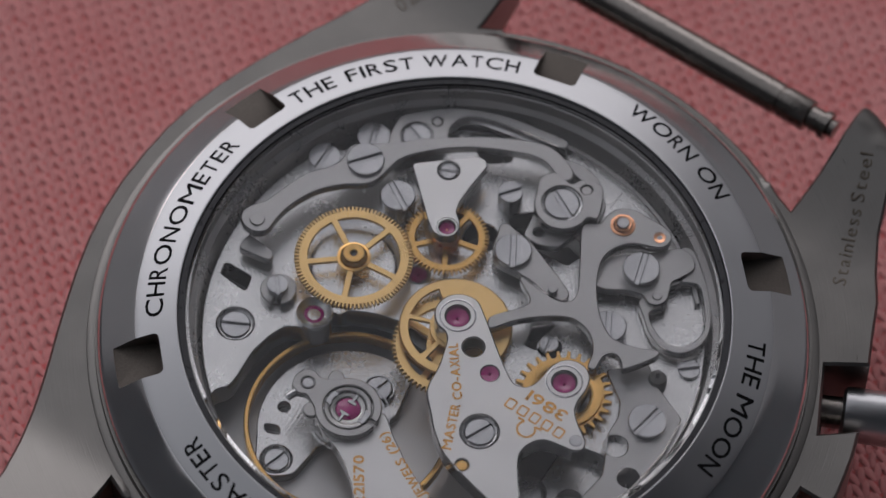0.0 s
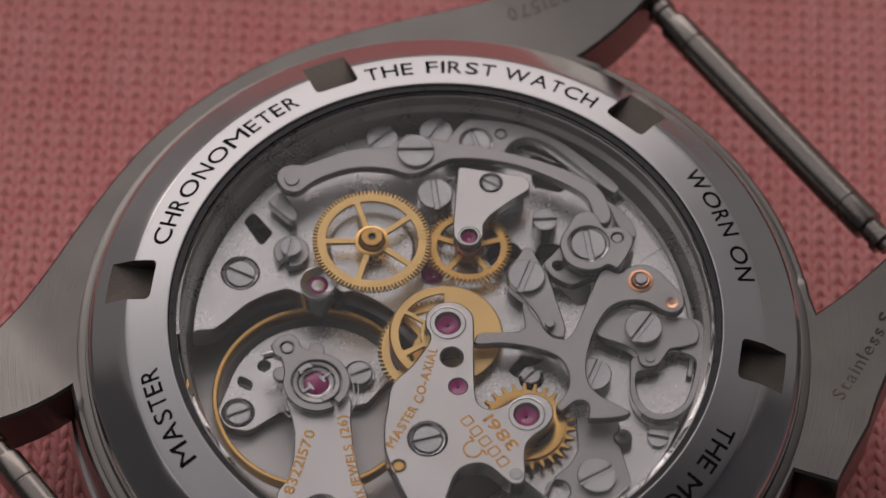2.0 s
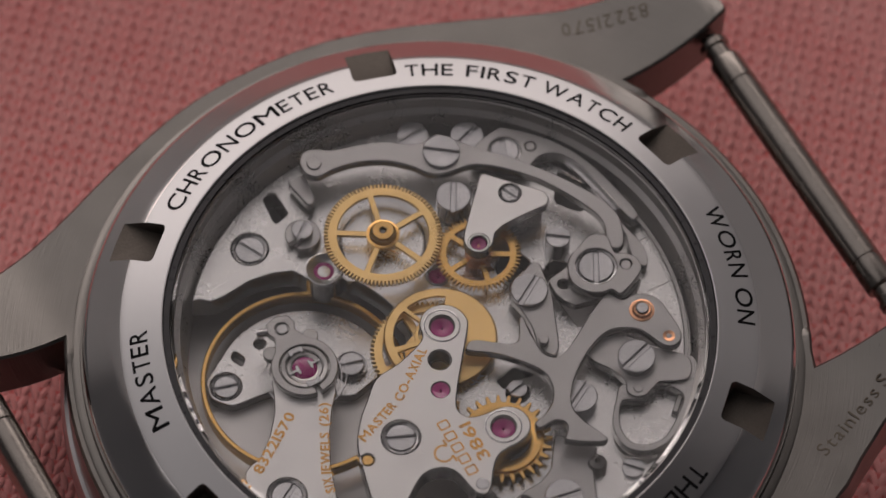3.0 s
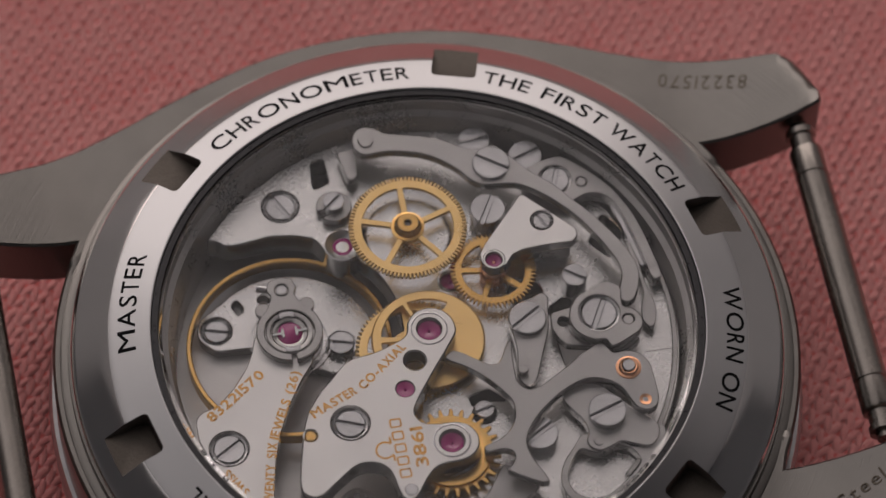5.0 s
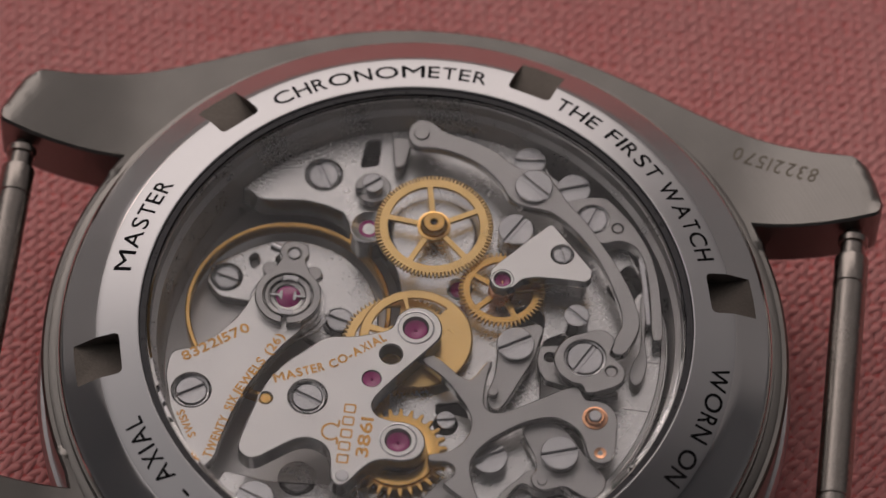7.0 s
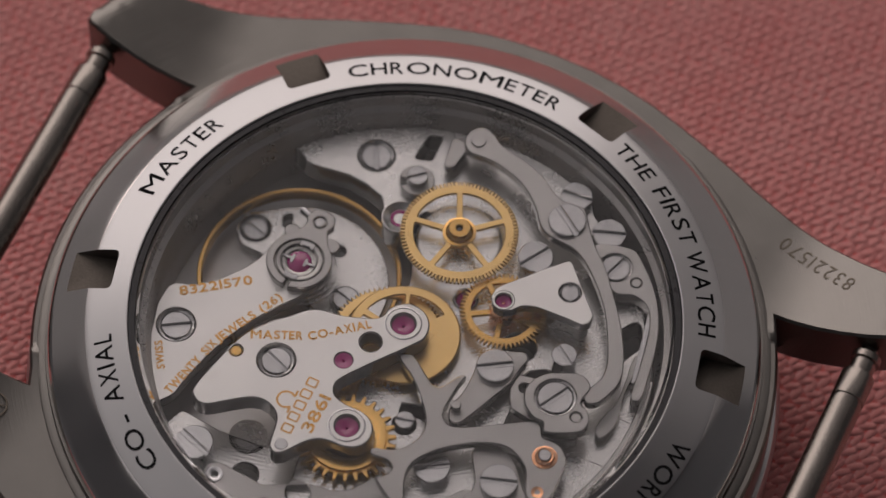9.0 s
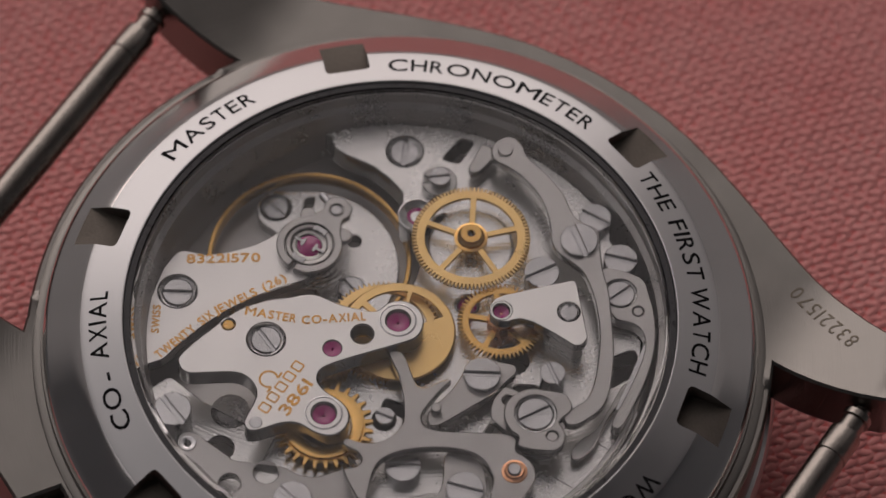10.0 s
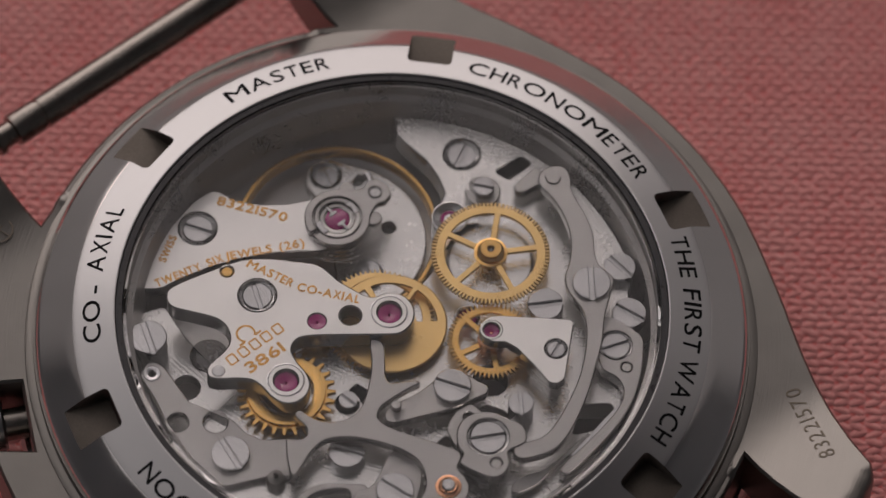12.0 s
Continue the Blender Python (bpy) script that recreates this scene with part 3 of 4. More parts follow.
part("stud_screw", bm, SCREW, reg, "", (-0.85, 2.85, -0.25), -20)
for sx in (-1, 1):
    pin(reg, sx * 1.15, 1.55, -0.12, 0.42, 0.3, LEVER, "banking_lug")

# centre bridge
bridge_line = [(-8.08, -8.46), (-8.08, -7.8), (-7.63, -5.82), (-7.15, -4.27), (-6.31, -3.06), (-5.56, -2.33), (-4.51, -1.37), (-3.08, -1.1), (-2.23, -0.83), (-1.45, -0.51), (-1.17, -0.2), (-1.04, 0.36), (-0.51, 0.92), (0.2, 1.06), (0.86, 0.8), (1.28, 0.24), (1.36, -0.49), (1.08, -1.01), (-0.51, -3.1), (-1.44, -4.41), (-1.64, -4.99), (-1.37, -5.53), (-0.63, -5.77), (0.27, -5.81), (0.91, -6.08), (1.29, -6.67), (1.27, -7.34), (0.88, -7.85), (0.23, -8.08), (-0.59, -8.11), (-1.16, -8.29), (-1.68, -8.8), (-2.28, -9.62), (-2.69, -9.89), (-3.07, -9.71), (-3.23, -9.37), (-3.47, -8.1), (-3.89, -7.6), (-4.61, -7.38), (-5.26, -7.55), (-6.42, -8.38), (-7.02, -8.82), (-7.48, -8.91), (-7.83, -8.75)]
bridge = part("centre_bridge", slab(smooth(bridge_line), -1.75, -0.6, [circle(-4.99, -4.98, 0.98), circle(0, -0.2, 0.62), circle(-0.07, -6.89, 0.62), circle(-1.07, -1.92, 0.56), circle(-1.87, -3.49, 0.45),
               circle(-7.11, -5.34, 0.33)], 0.07), BRIDGE, watch, "light rhodium centre bridge with gilt lettering")
let_in(bridge, -4.99, -4.98, -0.6, 0.96, 158)
jewel(bridge, 0.0, -0.2, -0.58, 0.58, 0.98)
jewel(bridge, -0.07, -6.89, -0.58, 0.58, 0.98)
part("small_jewel", lathe([(0.04, -0.2), (0.1, -0.12), (0.45, -0.06), (0.45, -0.3), (0.04, -0.3)], 32, True), RUBY, bridge, "small ruby jewel", (-1.87, -3.49, -0.6))
part("hole_wall", lathe([(0.55, -0.9), (0.55, -0.05), (0.57, -0.05), (0.57, -0.9)], 32, True), DARK, bridge, "", (-1.07, -1.92, -0.62))
pin(bridge, -7.11, -5.34, -0.64, 0.30, 0.4, GOLDP, "brass_pin")
pin(bridge, -2.62, -9.3, -0.56, 0.34, 0.3, SCREW, "steel_pin")

# gilt lettering of the movement
def line(p, q, cap, z):
    """A line of writing whose letters' middles run from p to q."""
    d = Vector((q[0] - p[0], q[1] - p[1]))
    n = d.length
    d.normalize()
    e = cap * 0.35
    return along((p[0] - d.x * e + d.y * cap / 2, p[1] - d.y * e - d.x * cap / 2), (q[0] + d.y * cap / 2, q[1] - d.x * cap / 2), z), n + 2 * e


for text, p, q, tall, z, owner, said in (
        ("83221570", (-11.76, -2.24), (-8.96, -0.22), 0.56, -2.655, cock, "gilt serial figures"),
        ("TWENTY SIX", (-9.77, -7.85), (-8.98, -4.5), 0.50, -2.655, cock, "gilt capitals"),
        ("JEWELS (26)", (-8.82, -4.02), (-7.12, -0.52), 0.50, -2.655, cock, "gilt capitals"),
        ("SWISS", (-10.78, -6.85), (-11.5, -5.68), 0.42, -2.655, cock, "gilt capitals"),
        ("MASTER", (-6.68, -4.08), (-4.58, -3.16), 0.50, -0.605, bridge, "gilt capitals"),
        ("CO-AXIAL", (-3.98, -2.89), (-1.68, -1.06), 0.50, -0.605, bridge, "gilt capitals"),
        ("3861", (-1.82, -7.85), (-1.80, -6.05), 0.66, -0.605, bridge, "gilt figures")):
    put, n = line(p, q, tall, z)
    part("gilt_lettering", lettering(text, put, tall, n, 0.02, 0.2, bold=0.02, geometric=True), GILT, owner, said)
mark = join(slab(arc(0, 0, 0.52, 40, 320, 30) + arc(0, 0, 0.41, 320, 40, 30), 0.0, 0.02, (), 0.004), slab([(0.30, 0.36), (0.42, 0.36), (0.42, 0.70), (0.30, 0.70)], 0, 0.02, (), 0.004),
            slab([(0.30, -0.36), (0.30, -0.70), (0.42, -0.70), (0.42, -0.36)], 0, 0.02, (), 0.004))
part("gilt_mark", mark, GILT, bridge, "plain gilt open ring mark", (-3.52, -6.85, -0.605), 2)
bars = bmesh.new()
for k in range(5):
    y0 = -8.6 + k * 0.735
    box = [(-3.05, y0, 0.12), (-2.42, y0, 0.12), (-2.42, y0 + 0.54, 0.12), (-3.05, y0 + 0.54, 0.12)]
    hollow = [(-2.96, y0 + 0.09, 0.06), (-2.51, y0 + 0.09, 0.06), (-2.51, y0 + 0.45, 0.06), (-2.96, y0 + 0.45, 0.06)]
    slab(rounded(box, 0.1, 3), 0, 0.02, [rounded(hollow, 0.06, 3)], 0.004, bm=bars)
part("gilt_bars", bars, GILT, bridge, "row of plain gilt outlined bars", (0, 0, -0.605))

# wheels
wheel_big = part("seconds_wheel", gear(3.12, 92, 0.25, 0.18, [sector(0.78, 2.42, 72 * k, 72 * k + 72, 0.16) for k in range(5)], 1.0, 0.25), GOLD, watch, "five-spoke gilt wheel with fine teeth", (0.13, 6.47, -1.28))
part("hub", lathe([(0.17, 0.10), (0.17, 0.40), (0.22, 0.44), (0.54, 0.44), (0.58, 0.40), (0.58, 0.30), (0.70, 0.20), (0.74, 0.05), (0.88, 0.03), (0.88, -0.25), (0.17, -0.25)], 48, True), GOLDP, wheel_big, "polished brass hub", sharp=18)
part("arbor", disc(0.15, -1.1, 0.28, 20), DARK, wheel_big)
wheel_small = part("coupling_wheel", gear(2.27, 58, 0.26, 0.2, [sector(0.62, 1.66, 72 * k, 72 * k + 72, 0.16) for k in range(5)], 0.5, 0.25), GOLDP, watch, "five-spoke gilt wheel with pointed teeth", (4.1, 3.29, -1.62))
part("pinion", lathe([(0.001, 0.75), (0.40, 0.72), (0.52, 0.55), (0.52, 0.30), (0.66, 0.22), (0.72, 0.0), (0.72, -0.5), (0.001, -0.5)], 40, True), COPPER, wheel_small, "reddish pinion under the cock")
wheel_centre = part("centre_wheel", gear(2.97, 140, 0.075, 0.18, [sector(1.35, 2.45, 54, 108, 0.05), sector(1.35, 2.45, 112, 168, 0.05), sector(1.35, 2.45, 174, 222, 0.05)]), GOLD, watch,
                    "gilt chronograph wheel, half of it solid", (0, -0.1, -1.85))
part("heart_cam", slab(rounded([(1.1, 0.2), (0.7, 0.95), (-0.2, 1.15), (-1.05, 0.6), (-1.2, -0.4), (-0.5, -1.0), (0.6, -0.8)], 0.4), 0.05, 0.45, (), 0.04), SCREW, wheel_centre, "bright steel heart cam")
part("gear_wheel", gear(3.0, 70, 0.2, 0.22, [sector(1.2, 2.35, 90 * k, 90 * k + 90, 0.2) for k in range(4)]), GOLD, watch, "gilt wheel under the centre wheel", (-0.85, -0.3, -2.35))
wheel_c = part("escape_wheel", gear(2.55, 27, 0.40, 0.25, [sector(0.8, 1.4, 120 * k, 120 * k + 120, 0.2) for k in range(3)], 0.5, 0.45), GOLDP, watch, "thick-toothed brass wheel below the bridge", (-0.07, -6.89, -1.85))
part("wheel_rim", lathe([(1.42, 0.0), (1.45, 0.16), (1.6, 0.2), (2.02, 0.18), (2.06, 0.0)], 64, True), GOLDP, wheel_c, "polished brass rim")
part("small_gear", gear(0.95, 18, 0.2, 0.4, (), 0.5, 0.45), GOLDP, watch, "small brass pinion", (-1.87, -3.6, -1.95))

under = part("driving_wheel", gear(2.3, 92, 0.15, 0.2, (), 0.6, 0.3), PLATE, watch, "fine-toothed silver wheel under the gilt one", (0.13, 6.47, -2.15))
part("arbor", disc(0.42, -0.5, 0.1, 28), SCREW, under)

# levers
lever = part("top_lever", slab(smooth([(-1.12, 12.67), (-0.56, 12.48), (0, 12.07), (1.64, 11.65), (2.82, 11.2), (3.76, 10.54), (4.44, 10.28), (5.49, 10.36), (6.2, 9.54), (7.05, 8.46), (8.05, 7.49), (9.03, 6.22), (10, 4.91), (10.82, 3.51), (11.34, 2.3), (11.47, 1.44), (11.27, 0.6), (10.91, -0.14), (10.46, -0.34), (10.12, -0.06), (10.21, 0.52), (10.52, 1.4), (10.37, 2.39), (9.39, 4.48), (8.56, 5.71), (7.43, 6.91), (6.27, 7.74), (5.39, 7.9), (4.5, 8.02), (3.86, 8.42), (3.35, 9.13), (2.48, 9.96), (1.6, 10.48), (0.41, 10.85), (-0.48, 10.94), (-1.38, 10.93), (-1.85, 11.4), (-1.86, 12.07), (-1.55, 12.53)]), -1.25, -0.75, (), 0.06), LEVER, watch, "long curved grey steel lever")
proud(lever, 5.09, 9.19, -0.55, 1.0, -36)
pin(lever, -1.18, 11.74, -0.66, 0.40, 0.2, LEVER)
wcock_line = [(6.27, 7.06), (8.69, 4.44), (8.7, 3.95), (8.39, 3.65), (7.12, 3.68), (5.79, 3.63), (5.13, 3.41), (4.73, 2.9), (4.27, 2.64), (3.75, 2.71), (3.41, 3.2), (3.43, 3.75), (3.75, 4.23)]
wcock = part("wheel_cock", slab(rounded(wcock_line, 0.3, 4), -1.15, -0.55, [circle(7.03, 5.2, 0.58), circle(4.1, 3.29, 0.42)], 0.05), BRIDGE, watch, "light polished cock over the gilt wheel")
let_in(wcock, 7.03, 5.2, -0.55, 0.57, -66)
jewel(wcock, 4.1, 3.29, -0.53, 0.40, 0.60)
# gold reflected in the cock's lower edge, built as a thin brass layer
part("cock_reflection", slab(inset(rounded(wcock_line, 0.3, 4), -0.09 if area2(wcock_line) < 0 else 0.09), -1.32, -1.15, [circle(4.1, 3.29, 0.5)], 0.03), GOLDP, wcock, "gold reflection under the cock, built as a gilt layer")
part("cock_foot", slab(rounded([(6.2, 3.9), (8.3, 3.85), (8.5, 4.4), (7.3, 5.7), (6.6, 5.2)], 0.25), -2.5, -1.3, (), 0.03), INNER, wcock, "dark steel foot of the cock")
ylever = part("clutch_lever", slab(smooth([(1.09, -1.46), (2.11, -2.14), (2.76, -2.59), (3.21, -2.57), (3.87, -1.49), (4.12, -1.43), (4.01, -2.1), (3.95, -3.74), (4.12, -4.16), (4.52, -4.42), (5.22, -4.24), (6.99, -3.16), (8.35, -2.37), (8.76, -2.41), (9.17, -3), (9.79, -3.02), (10.42, -3.24), (10.87, -3.88), (10.95, -4.78), (10.94, -6.03), (10.66, -6.54), (10.15, -6.66), (9.68, -6.36), (9.12, -5.09), (8.32, -4.49), (7.48, -4.33), (6.39, -4.7), (5.38, -5.34), (4.36, -6.26), (3.76, -7.29), (3.83, -8.22), (4.28, -9.32), (4.43, -9.82), (4.03, -9.84), (2.46, -8.84), (2.69, -8.59), (2.95, -8.24), (2.91, -7.85), (2.51, -7.62), (1.62, -7.65), (1.56, -7.27), (2.39, -7), (3.02, -6.54), (3.42, -5.82), (3.44, -4.9), (2.68, -3.71), (1.63, -2.64), (0.53, -1.84)]), -1.5, -1.0, (), 0.06), LEVER, watch, "branched grey steel clutch lever")
part("copper_bush", lathe([(0.34, 0.05), (0.36, 0.16), (0.44, 0.18), (0.50, 0.12), (0.52, 0.02), (0.66, 0.0), (0.68, -0.2), (0.34, -0.2)], 40, True), COPPER, ylever, "copper bush", (9.74, -4.06, -0.95))
pin(ylever, 9.74, -4.06, -0.68, 0.33, 0.4, SCREW)
part("copper_eyelet", lathe([(0.12, -0.1), (0.14, 0.0), (0.32, 0.03), (0.34, -0.1)], 28, True), COPPER, ylever, "copper eyelet", (10.22, -6.05, -1.0))
camp = part("cam_plate", slab(smooth([(9.49, 1.03), (10.13, 0.74), (10.28, 0.34), (10.16, -0.21), (10.18, -0.55), (10.68, -0.83), (11, -1.34), (10.92, -1.96), (10.43, -2.36), (9.15, -2.85), (8.87, -2.39), (8.34, -2.32), (7.6, -1.81), (7.27, -1.04), (7.43, -0.25), (7.9, 0.36), (8.61, 0.69)]), -1.2, -0.65, [circle(10.29, -1.39, 0.30), circle(8.86, -0.77, 1.06)], 0.06), LEVER, watch, "lobed grey steel cam plate")
let_in(camp, 8.86, -0.77, -0.65, 1.16, 62)
pin(camp, 10.29, -1.39, -0.73, 0.29, 0.3, LEVER)
part("lower_cam", slab(rounded([(6.45, 0.05), (8.03, 0.36), (8.26, -1.42), (10.93, -2.15), (10.32, -2.63), (9.45, -2.85), (8.95, -2.39), (6.93, -1.95), (6.59, -1.46), (6.39, -0.88)], 0.25, 3), -1.9, -1.4, [circle(7.05, -0.55, 0.28)], 0.05), LEVER, watch, "grey steel lower cam")
tear = part("jumper_lever", slab(smooth([(4.21, -0.1), (4.32, -0.95), (4.3, -2.13), (4.08, -3.23), (4.29, -3.9), (4.69, -4.04), (5.02, -3.71), (5.71, -2.09), (6.27, -0.65), (6.43, 0.36), (6.55, 1.04), (6.24, 1.35), (5.7, 1.16), (4.87, 0.9), (4.38, 0.47)]), -1.9, -1.35, (), 0.06), LEVER, watch, "drop-shaped steel lever with a pin")
proud(tear, 5.21, -0.17, -1.05, 0.98, 32)
pin(tear, 4.38, -3.2, -0.95, 0.27, 0.6, LEVER)
jump = part("jumper", slab(smooth([(6.12, -4.87), (7.12, -4.32), (8.11, -4.45), (9.45, -5.98), (10.62, -7.16), (10.55, -7.96), (9.96, -8.44), (9.11, -8.14), (8.63, -7.93), (8.11, -8.09), (7.56, -8.27), (7.05, -8.08), (6.84, -7.61), (7.05, -7.13), (6.91, -6.4)]), -2.1, -1.55, (), 0.05), LEVER, watch, "grey steel jumper plate")
proud(jump, 8.17, -6.26, -1.05, 0.98, 18, 0.7)
pin(jump, 7.45, -7.75, -1.5, 0.26, 0.2, LEVER)
part("loop_spring", slab(smooth([(6.88, -7.04), (6.12, -7.75), (5.41, -8.63), (5.1, -9.61), (5.33, -10.51), (6.17, -11.12), (7.18, -11.13), (8.18, -10.66), (9.76, -9.33), (10.69, -8.37), (11.03, -7.52), (10.73, -7.11), (9.45, -8.29)]), -2.3, -1.75, [smooth([(6.45, -7.92), (5.69, -8.91), (5.53, -9.68), (5.75, -10.34), (6.52, -10.79), (7.39, -10.72), (8.79, -9.74), (9.35, -9.1), (9.11, -8.41), (8.59, -7.97), (7.38, -8.34)])], 0.05), LEVER, watch, "looped steel spring")
far = part("far_plate", slab(smooth([(6.71, 8.83), (8.72, 9.57), (9.65, 8.95), (10.79, 7.73), (11.56, 6.49), (12.13, 4.98), (12.54, 2.9), (12.69, 1.35), (12.21, 1.26), (11.95, 2.91), (11.61, 4.82), (11.21, 6.11), (10.65, 6.79), (9.85, 6.98), (9, 6.71), (7.78, 7.44)]), -2.3, -1.5, [circle(8.37, 8.15, 0.86), circle(9.73, 7.76, 0.30)], 0.05), LEVER, watch, "curved grey steel cover plate")
let_in(far, 8.37, 8.15, -1.5, 0.95, 72)
pin(far, 9.73, 7.76, -1.52, 0.27, 0.3, LEVER)
part("wire_spring", slab(rounded([(10.9, 6.7), (11.2, 6.6), (11.75, 4.1), (12.05, 2.3), (11.8, 2.3), (11.45, 4.1)], 0.1), -2.1, -1.8, (), 0.03), SCREW, watch, "thin straight steel spring")
for x0, x1, y in ((12.0, 13.0, 0.44), (11.1, 12.6, -2.48)):
    part("plate_joint", slab([(x0, y - 0.02), (x1, y - 0.02), (x1, y + 0.02), (x0, y + 0.02)], -2.51, -2.496, (), 0.003), DARK, plate, "fine dark joint line")
part("spring_blade", slab(smooth([(11.54, 2.12), (11.60, 0.75), (11.34, -0.03), (11.23, -0.94), (11.58, -1.39), (11.9, -1.05), (12.07, -0.04), (11.80, 1.54), (11.70, 3.84), (11.35, 3.85)]), -2.2, -1.85, (), 0.04), LEVER, watch, "slim steel spring blade")
part("edge_rail", slab(arc(0, 0, 13.02, -48, 22, 50) + arc(0, 0, 12.72, 22, -48, 50), -2.5, -2.15, (), 0.05), LEVER, watch, "narrow curved steel rail")
near = part("near_plate", slab(rounded([(-5.97, -11.5), (-5.77, -11.03), (-5.14, -10.88), (-2.81, -11.1), (-0.6, -10.0), (0.5, -9.9), (1.3, -9.5), (2.5, -7.75), (3.04, -8.47), (4.2, -9.3), (3.2, -10.6), (2.3, -12.7),
             (0, -13.0), (-2.4, -12.8), (-3.97, -12.4), (-5.6, -12.2)], 0.4, 3), -2.6, -2.05, [circle(-1.0, -10.75, 0.62), circle(-2.17, -12.3, 0.55), circle(-5.27, -11.63, 0.2)], 0.06), LEVER, watch, "grey steel plate with round holes")
proud(near, 1.05, -11.34, -1.75, 1.0, -8)
part("eyelet", lathe([(0.2, -0.1), (0.2, 0.02), (0.26, 0.05), (0.42, 0.05), (0.46, 0.0), (0.46, -0.1)], 32, True), SCREW, near, "", (-5.27, -11.63, -2.05))
low = part("lower_plate", slab(rounded([(-9.5, -9.81), (-8.93, -8.13), (-6.67, -8.41), (-2.6, -8.17), (0.34, -8.21), (2.83, -7.18), (4.26, -9.75), (1.76, -12.95), (-2.8, -12.78)], 0.4, 3), -4.4, -3.7, [circle(-5.1, -8.12, 0.95), circle(-4.3, -10.2, 0.7)], 0.06), PLATE, watch, "light plate at a lower level")
let_in(low, -5.1, -8.12, -3.7, 0.93, 22)
proud(low, -6.91, -10.64, -1.5, 0.98, -20, 2.2)
proud(plate, 5.15, -11.29, -2.3, 0.58, -48)
proud(plate, 2.12, -4.55, -2.1, 0.5, 12, 0.8)
proud(plate, 4.6, -6.6, -1.75, 0.95, 30, 0.8)
proud(plate, 4.44, 6.65, -0.95, 0.93, -60 + 120, 1.4)
proud(plate, 7.17, 10.1, -1.8, 0.9, 20, 0.7)
proud(plate, 4.67, 11.55, -1.9, 0.85, 5, 0.6)
# upright slotted pillar and click
def pillar(x, y, z, slot, r=0.55, high=1.3):
    ob = screw(plate, x, y, z, r, slot, high=high, name="pillar", label="slotted steel pillar")
    return ob
pillar(8.15, 1.99, -1.15, -35, 0.66)
click = part("click_disc", slab(rounded(arc(0, 0, 0.95, -140, 190, 30) + [(-0.2, -0.1), (-0.25, -0.35)], 0.05, 2), -0.5, 0, (), 0.05), LEVER, watch, "notched steel disc", (-3.4, 8.8, -1.95))
screw(click, 0, 0.05, 0.45, 0.56, 40, high=0.6, name="pillar")
part("finger", slab(rounded([(-2.75, 11.9), (-1.65, 11.9), (-1.85, 10.3), (-2.15, 10.0), (-2.45, 10.1)], 0.25, 4), -2.1, -1.6, (), 0.05), LEVER, watch, "grey steel finger under the lever")
part("push_pin", lathe([(0.001, 0.5), (0.12, 0.45), (0.14, 0.0), (0.42, -0.1), (0.5, -0.3), (0.5, -0.9), (0.001, -0.9)], 28, True), DARK, watch, "dark steel pin", (3.55, -10.35, -1.75))

# writing on the lugs
part("etched_number", lettering("83221570", lambda s, h: (20.17 - s * 0.946 - h * 0.323, 13.02 + s * 0.323 - h * 0.946, lug_z(20.17 - s * 0.946 - h * 0.323, 13.0) - 0.015), 0.88, 4.75, 0.03), ETCH, case_ob, "etched serial figures")
for text, s0, n in (("Stainless", 0.0, 4.55), ("Steel", 4.95, 2.65)):
    part("etched_word", lettering(text, lambda s, h: (14.35 + (s0 + s) * 0.934 - h * 0.357, -15.25 + (s0 + s) * 0.357 + h * 0.934, lug_z(14.35 + (s0 + s) * 0.934, -14.0) - 0.015), 0.78, n, 0.03),
         ETCH, case_ob, "etched lettering")

bm = join(slab(circle(0, 0, 0.78, 40), 0, 0.02, [circle(0, 0, 0.70, 40)], 0.004), slab([(-0.7, -0.03), (0.7, -0.03), (0.7, 0.03), (-0.7, 0.03)], 0, 0.02, (), 0.004),
          slab([(-0.03, -0.7), (0.03, -0.7), (0.03, 0.7), (-0.03, 0.7)], 0, 0.02, (), 0.004))
part("etched_mark", bm, ETCH, case_ob, "etched round mark", (-17.7, -12.4, lug_z(-17.7, -12.4)), 20)
# ------------------------------------------------------------ cloth
def knit_material(name, dark, light, sheen):
    m, nt, b = mat_nodes(name)
    co = node(nt, "ShaderNodeTexCoord")
    wide = node(nt, "ShaderNodeTexNoise", Scale=260.0, Detail=3.0)
    fine = node(nt, "ShaderNodeTexNoise", Scale=5200.0, Detail=4.0)
    for n in (wide, fine):
        nt.links.new(co.outputs["Object"], n.inputs["Vector"])
    half = nt.nodes.new("ShaderNodeMath")
    half.operation = "MULTIPLY_ADD"
    half.inputs[1].default_value = 0.5
    nt.links.new(fine.outputs[0], half.inputs[0])
    scaled = nt.nodes.new("ShaderNodeMath")
    scaled.operation = "MULTIPLY"
    scaled.inputs[1].default_value = 0.5
    nt.links.new(wide.outputs[0], scaled.inputs[0])
    nt.links.new(scaled.outputs[0], half.inputs[2])
    nt.links.new(mixed(nt, ranged(nt, half.outputs[0], 0, 1), dark, light), b.inputs["Base Color"])
    bump = node(nt, "ShaderNodeBump", Strength=0.5, Distance=0.00005)
    nt.links.new(fine.outputs[0], bump.inputs["Height"])
    nt.links.new(bump.outputs[0], b.inputs["Normal"])
    b.inputs["Roughness"].default_value = 0.95
    b.inputs["Specular IOR Level"].default_value = 0.2
    b.inputs["Sheen Weight"].default_value = sheen
    b.inputs["Sheen Roughness"].default_value = 0.6
    b.inputs["Sheen Tint"].default_value = (1.0, 0.82, 0.80, 1)
    return m


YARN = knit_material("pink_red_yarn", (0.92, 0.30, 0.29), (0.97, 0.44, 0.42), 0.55)
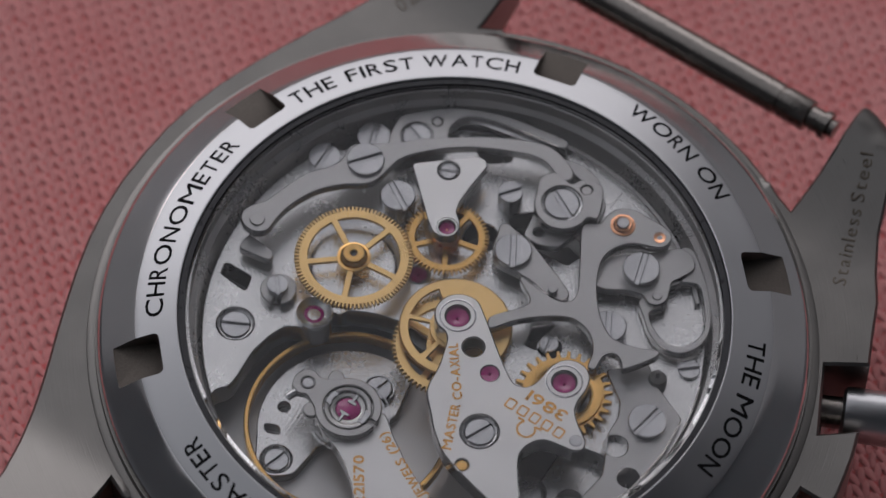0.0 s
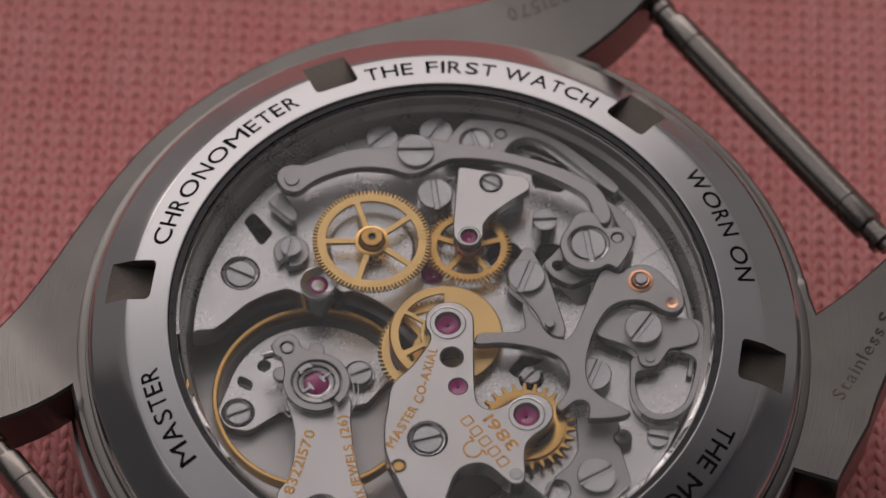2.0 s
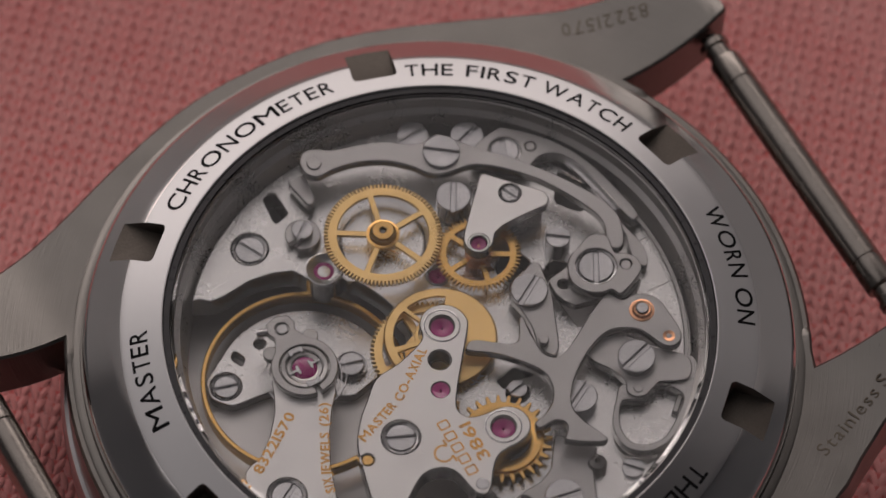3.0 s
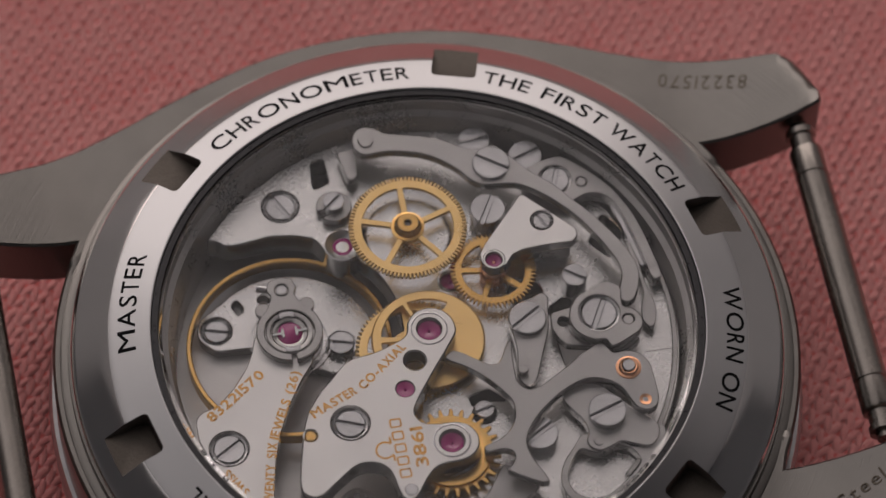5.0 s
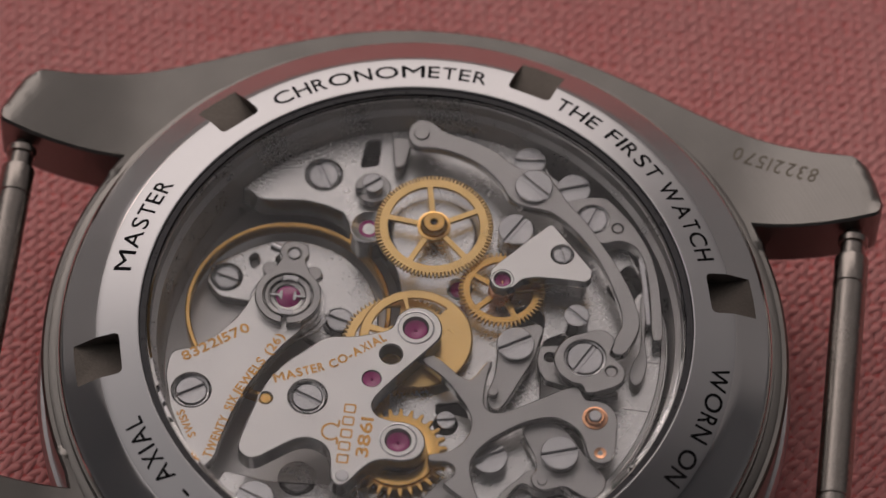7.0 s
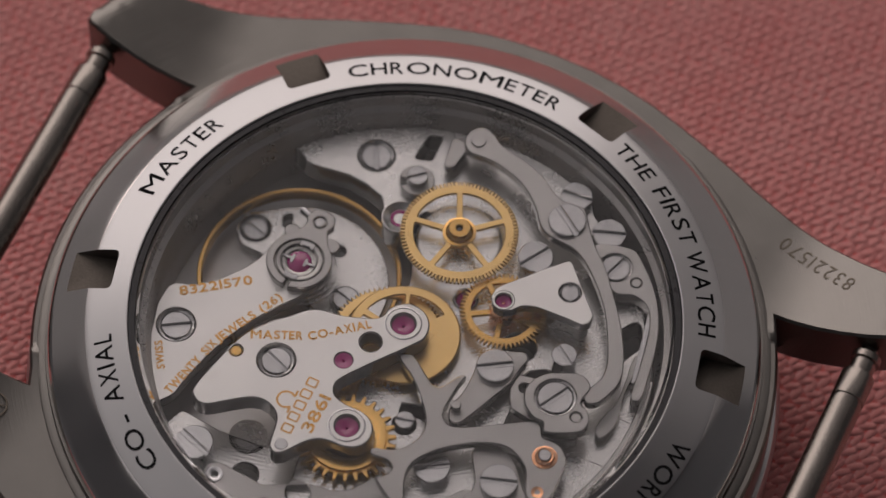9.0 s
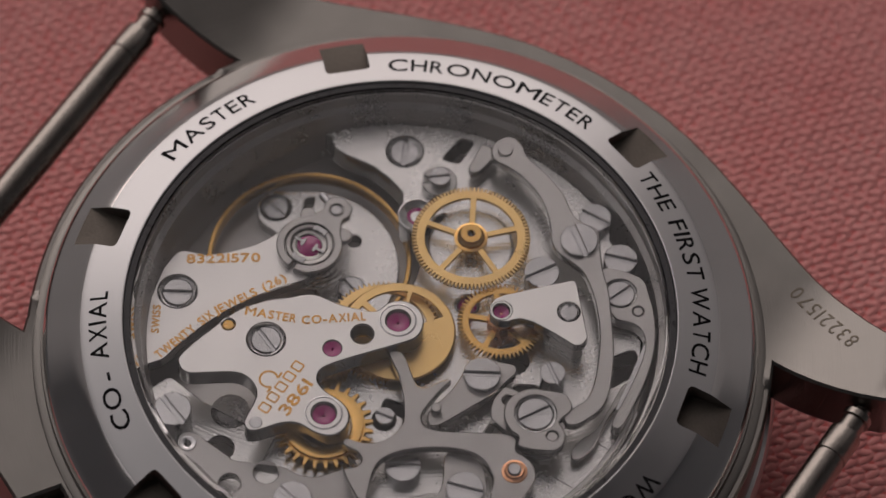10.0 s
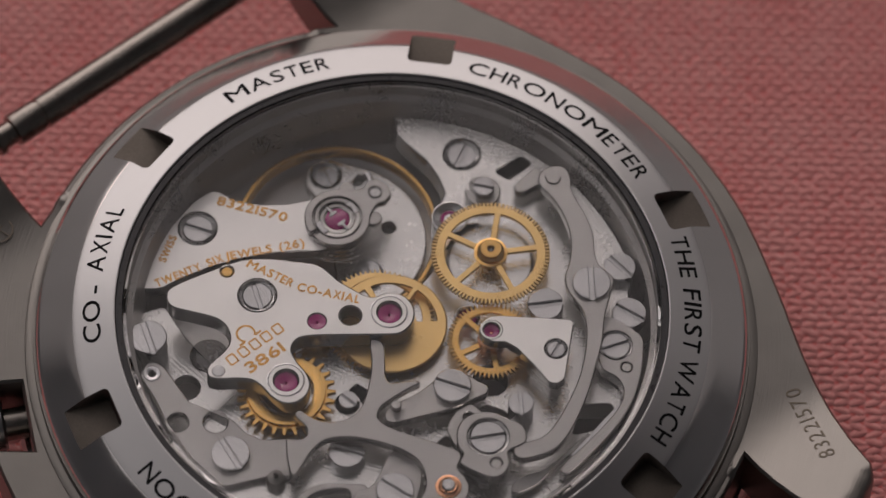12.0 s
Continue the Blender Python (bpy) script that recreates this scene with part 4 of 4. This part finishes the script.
# strands lie nearly flat; this deeper red draws the gaps between them
UNDER = knit_material("gap_red", (0.84, 0.15, 0.15), (0.90, 0.23, 0.22), 0.55)


def cloth_z(x, y):
    """Slight waves of the cloth, in millimetres."""
    return 0.35 * noise.noise(Vector((x * 0.05, y * 0.05, 3.1)))


cloth = thing("knit_cloth", "soft pink-red knitted jersey cloth spread under the watch", "cloth")
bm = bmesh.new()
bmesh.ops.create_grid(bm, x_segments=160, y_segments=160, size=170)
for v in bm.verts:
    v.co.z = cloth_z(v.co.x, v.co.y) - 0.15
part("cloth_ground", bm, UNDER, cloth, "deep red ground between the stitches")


def stitches():
    """Two slanting strands to each stitch, in columns."""
    wale, course, reach = 0.96, 0.84, 46.0
    turn = radians(53.5)
    ct, st = math.cos(turn), math.sin(turn)
    rng = random.Random(7)
    verts, faces = [], []
    sides, cuts = 5, 4
    for i in range(-48, 49):
        for j in range(-55, 56):
            if math.hypot(i * wale, j * course) > reach:
                continue
            for side in (-1, 1):
                u0 = i * wale + side * 0.09 + rng.uniform(-0.06, 0.06)
                u1 = i * wale + side * 0.40 + rng.uniform(-0.06, 0.06)
                v0, v1 = j * course - 0.56, j * course + 0.65 + rng.uniform(-0.06, 0.06)
                fat = rng.uniform(0.25, 0.34)
                k = len(verts)
                for c in range(cuts):
                    s = c / (cuts - 1)
                    w = fat * (0.25 + 0.75 * math.sin(math.pi * (0.08 + 0.84 * s)))
                    u = u0 + (u1 - u0) * (s * s * (3 - 2 * s))
                    v = v0 + (v1 - v0) * s
                    lift = -0.165 + 0.035 * math.sin(math.pi * s)
                    for q in range(sides):
                        a = TAU * q / sides
                        uu, h = u + w * math.cos(a), lift + 0.06 * w * math.sin(a)
                        x, y = v * ct - uu * st, v * st + uu * ct
                        verts.append((x * MM, y * MM, (h + cloth_z(x, y)) * MM))
                for c in range(cuts - 1):
                    for q in range(sides):
                        r = (q + 1) % sides
                        faces.append((k + c * sides + q, k + c * sides + r, k + (c + 1) * sides + r, k + (c + 1) * sides + q))
    me = bpy.data.meshes.new("stitches")
    me.from_pydata(verts, [], faces)
    me.materials.append(YARN)
    me.polygons.foreach_set("use_smooth", [True] * len(me.polygons))
    ob = new("stitches", me)
    ob.parent = cloth
    return tagged(ob, "rows of pink-red knitted stitches", kind="stuff")


stitches()
# ------------------------------------------------------------ movement of the turntable
OFF = Matrix.Translation((-0.0003 * UNIT, -0.0087 * UNIT, RISE)) @ Matrix.Rotation(radians(3.5), 4, "Z")


def motions():
    times = [0.5 * k for k in range(25)]
    walk(watch, [(t, pose(0, 0, 0, 0, 0, spin(t)) @ OFF) for t in times])
    walk(wheel_big, [(t, pose(0.13 * MM, 6.47 * MM, -1.28 * MM, 0, 0, 59.6 + 6.05 * t)) for t in times])
    walk(wheel_small, [(t, pose(4.1 * MM, 3.29 * MM, -1.62 * MM, 0, 0, 67.0 - 8.0 * t)) for t in times])
    walk(cloth, [(t, pose(0, 0, 0, 0, 0, spin(t))) for t in times])


motions()
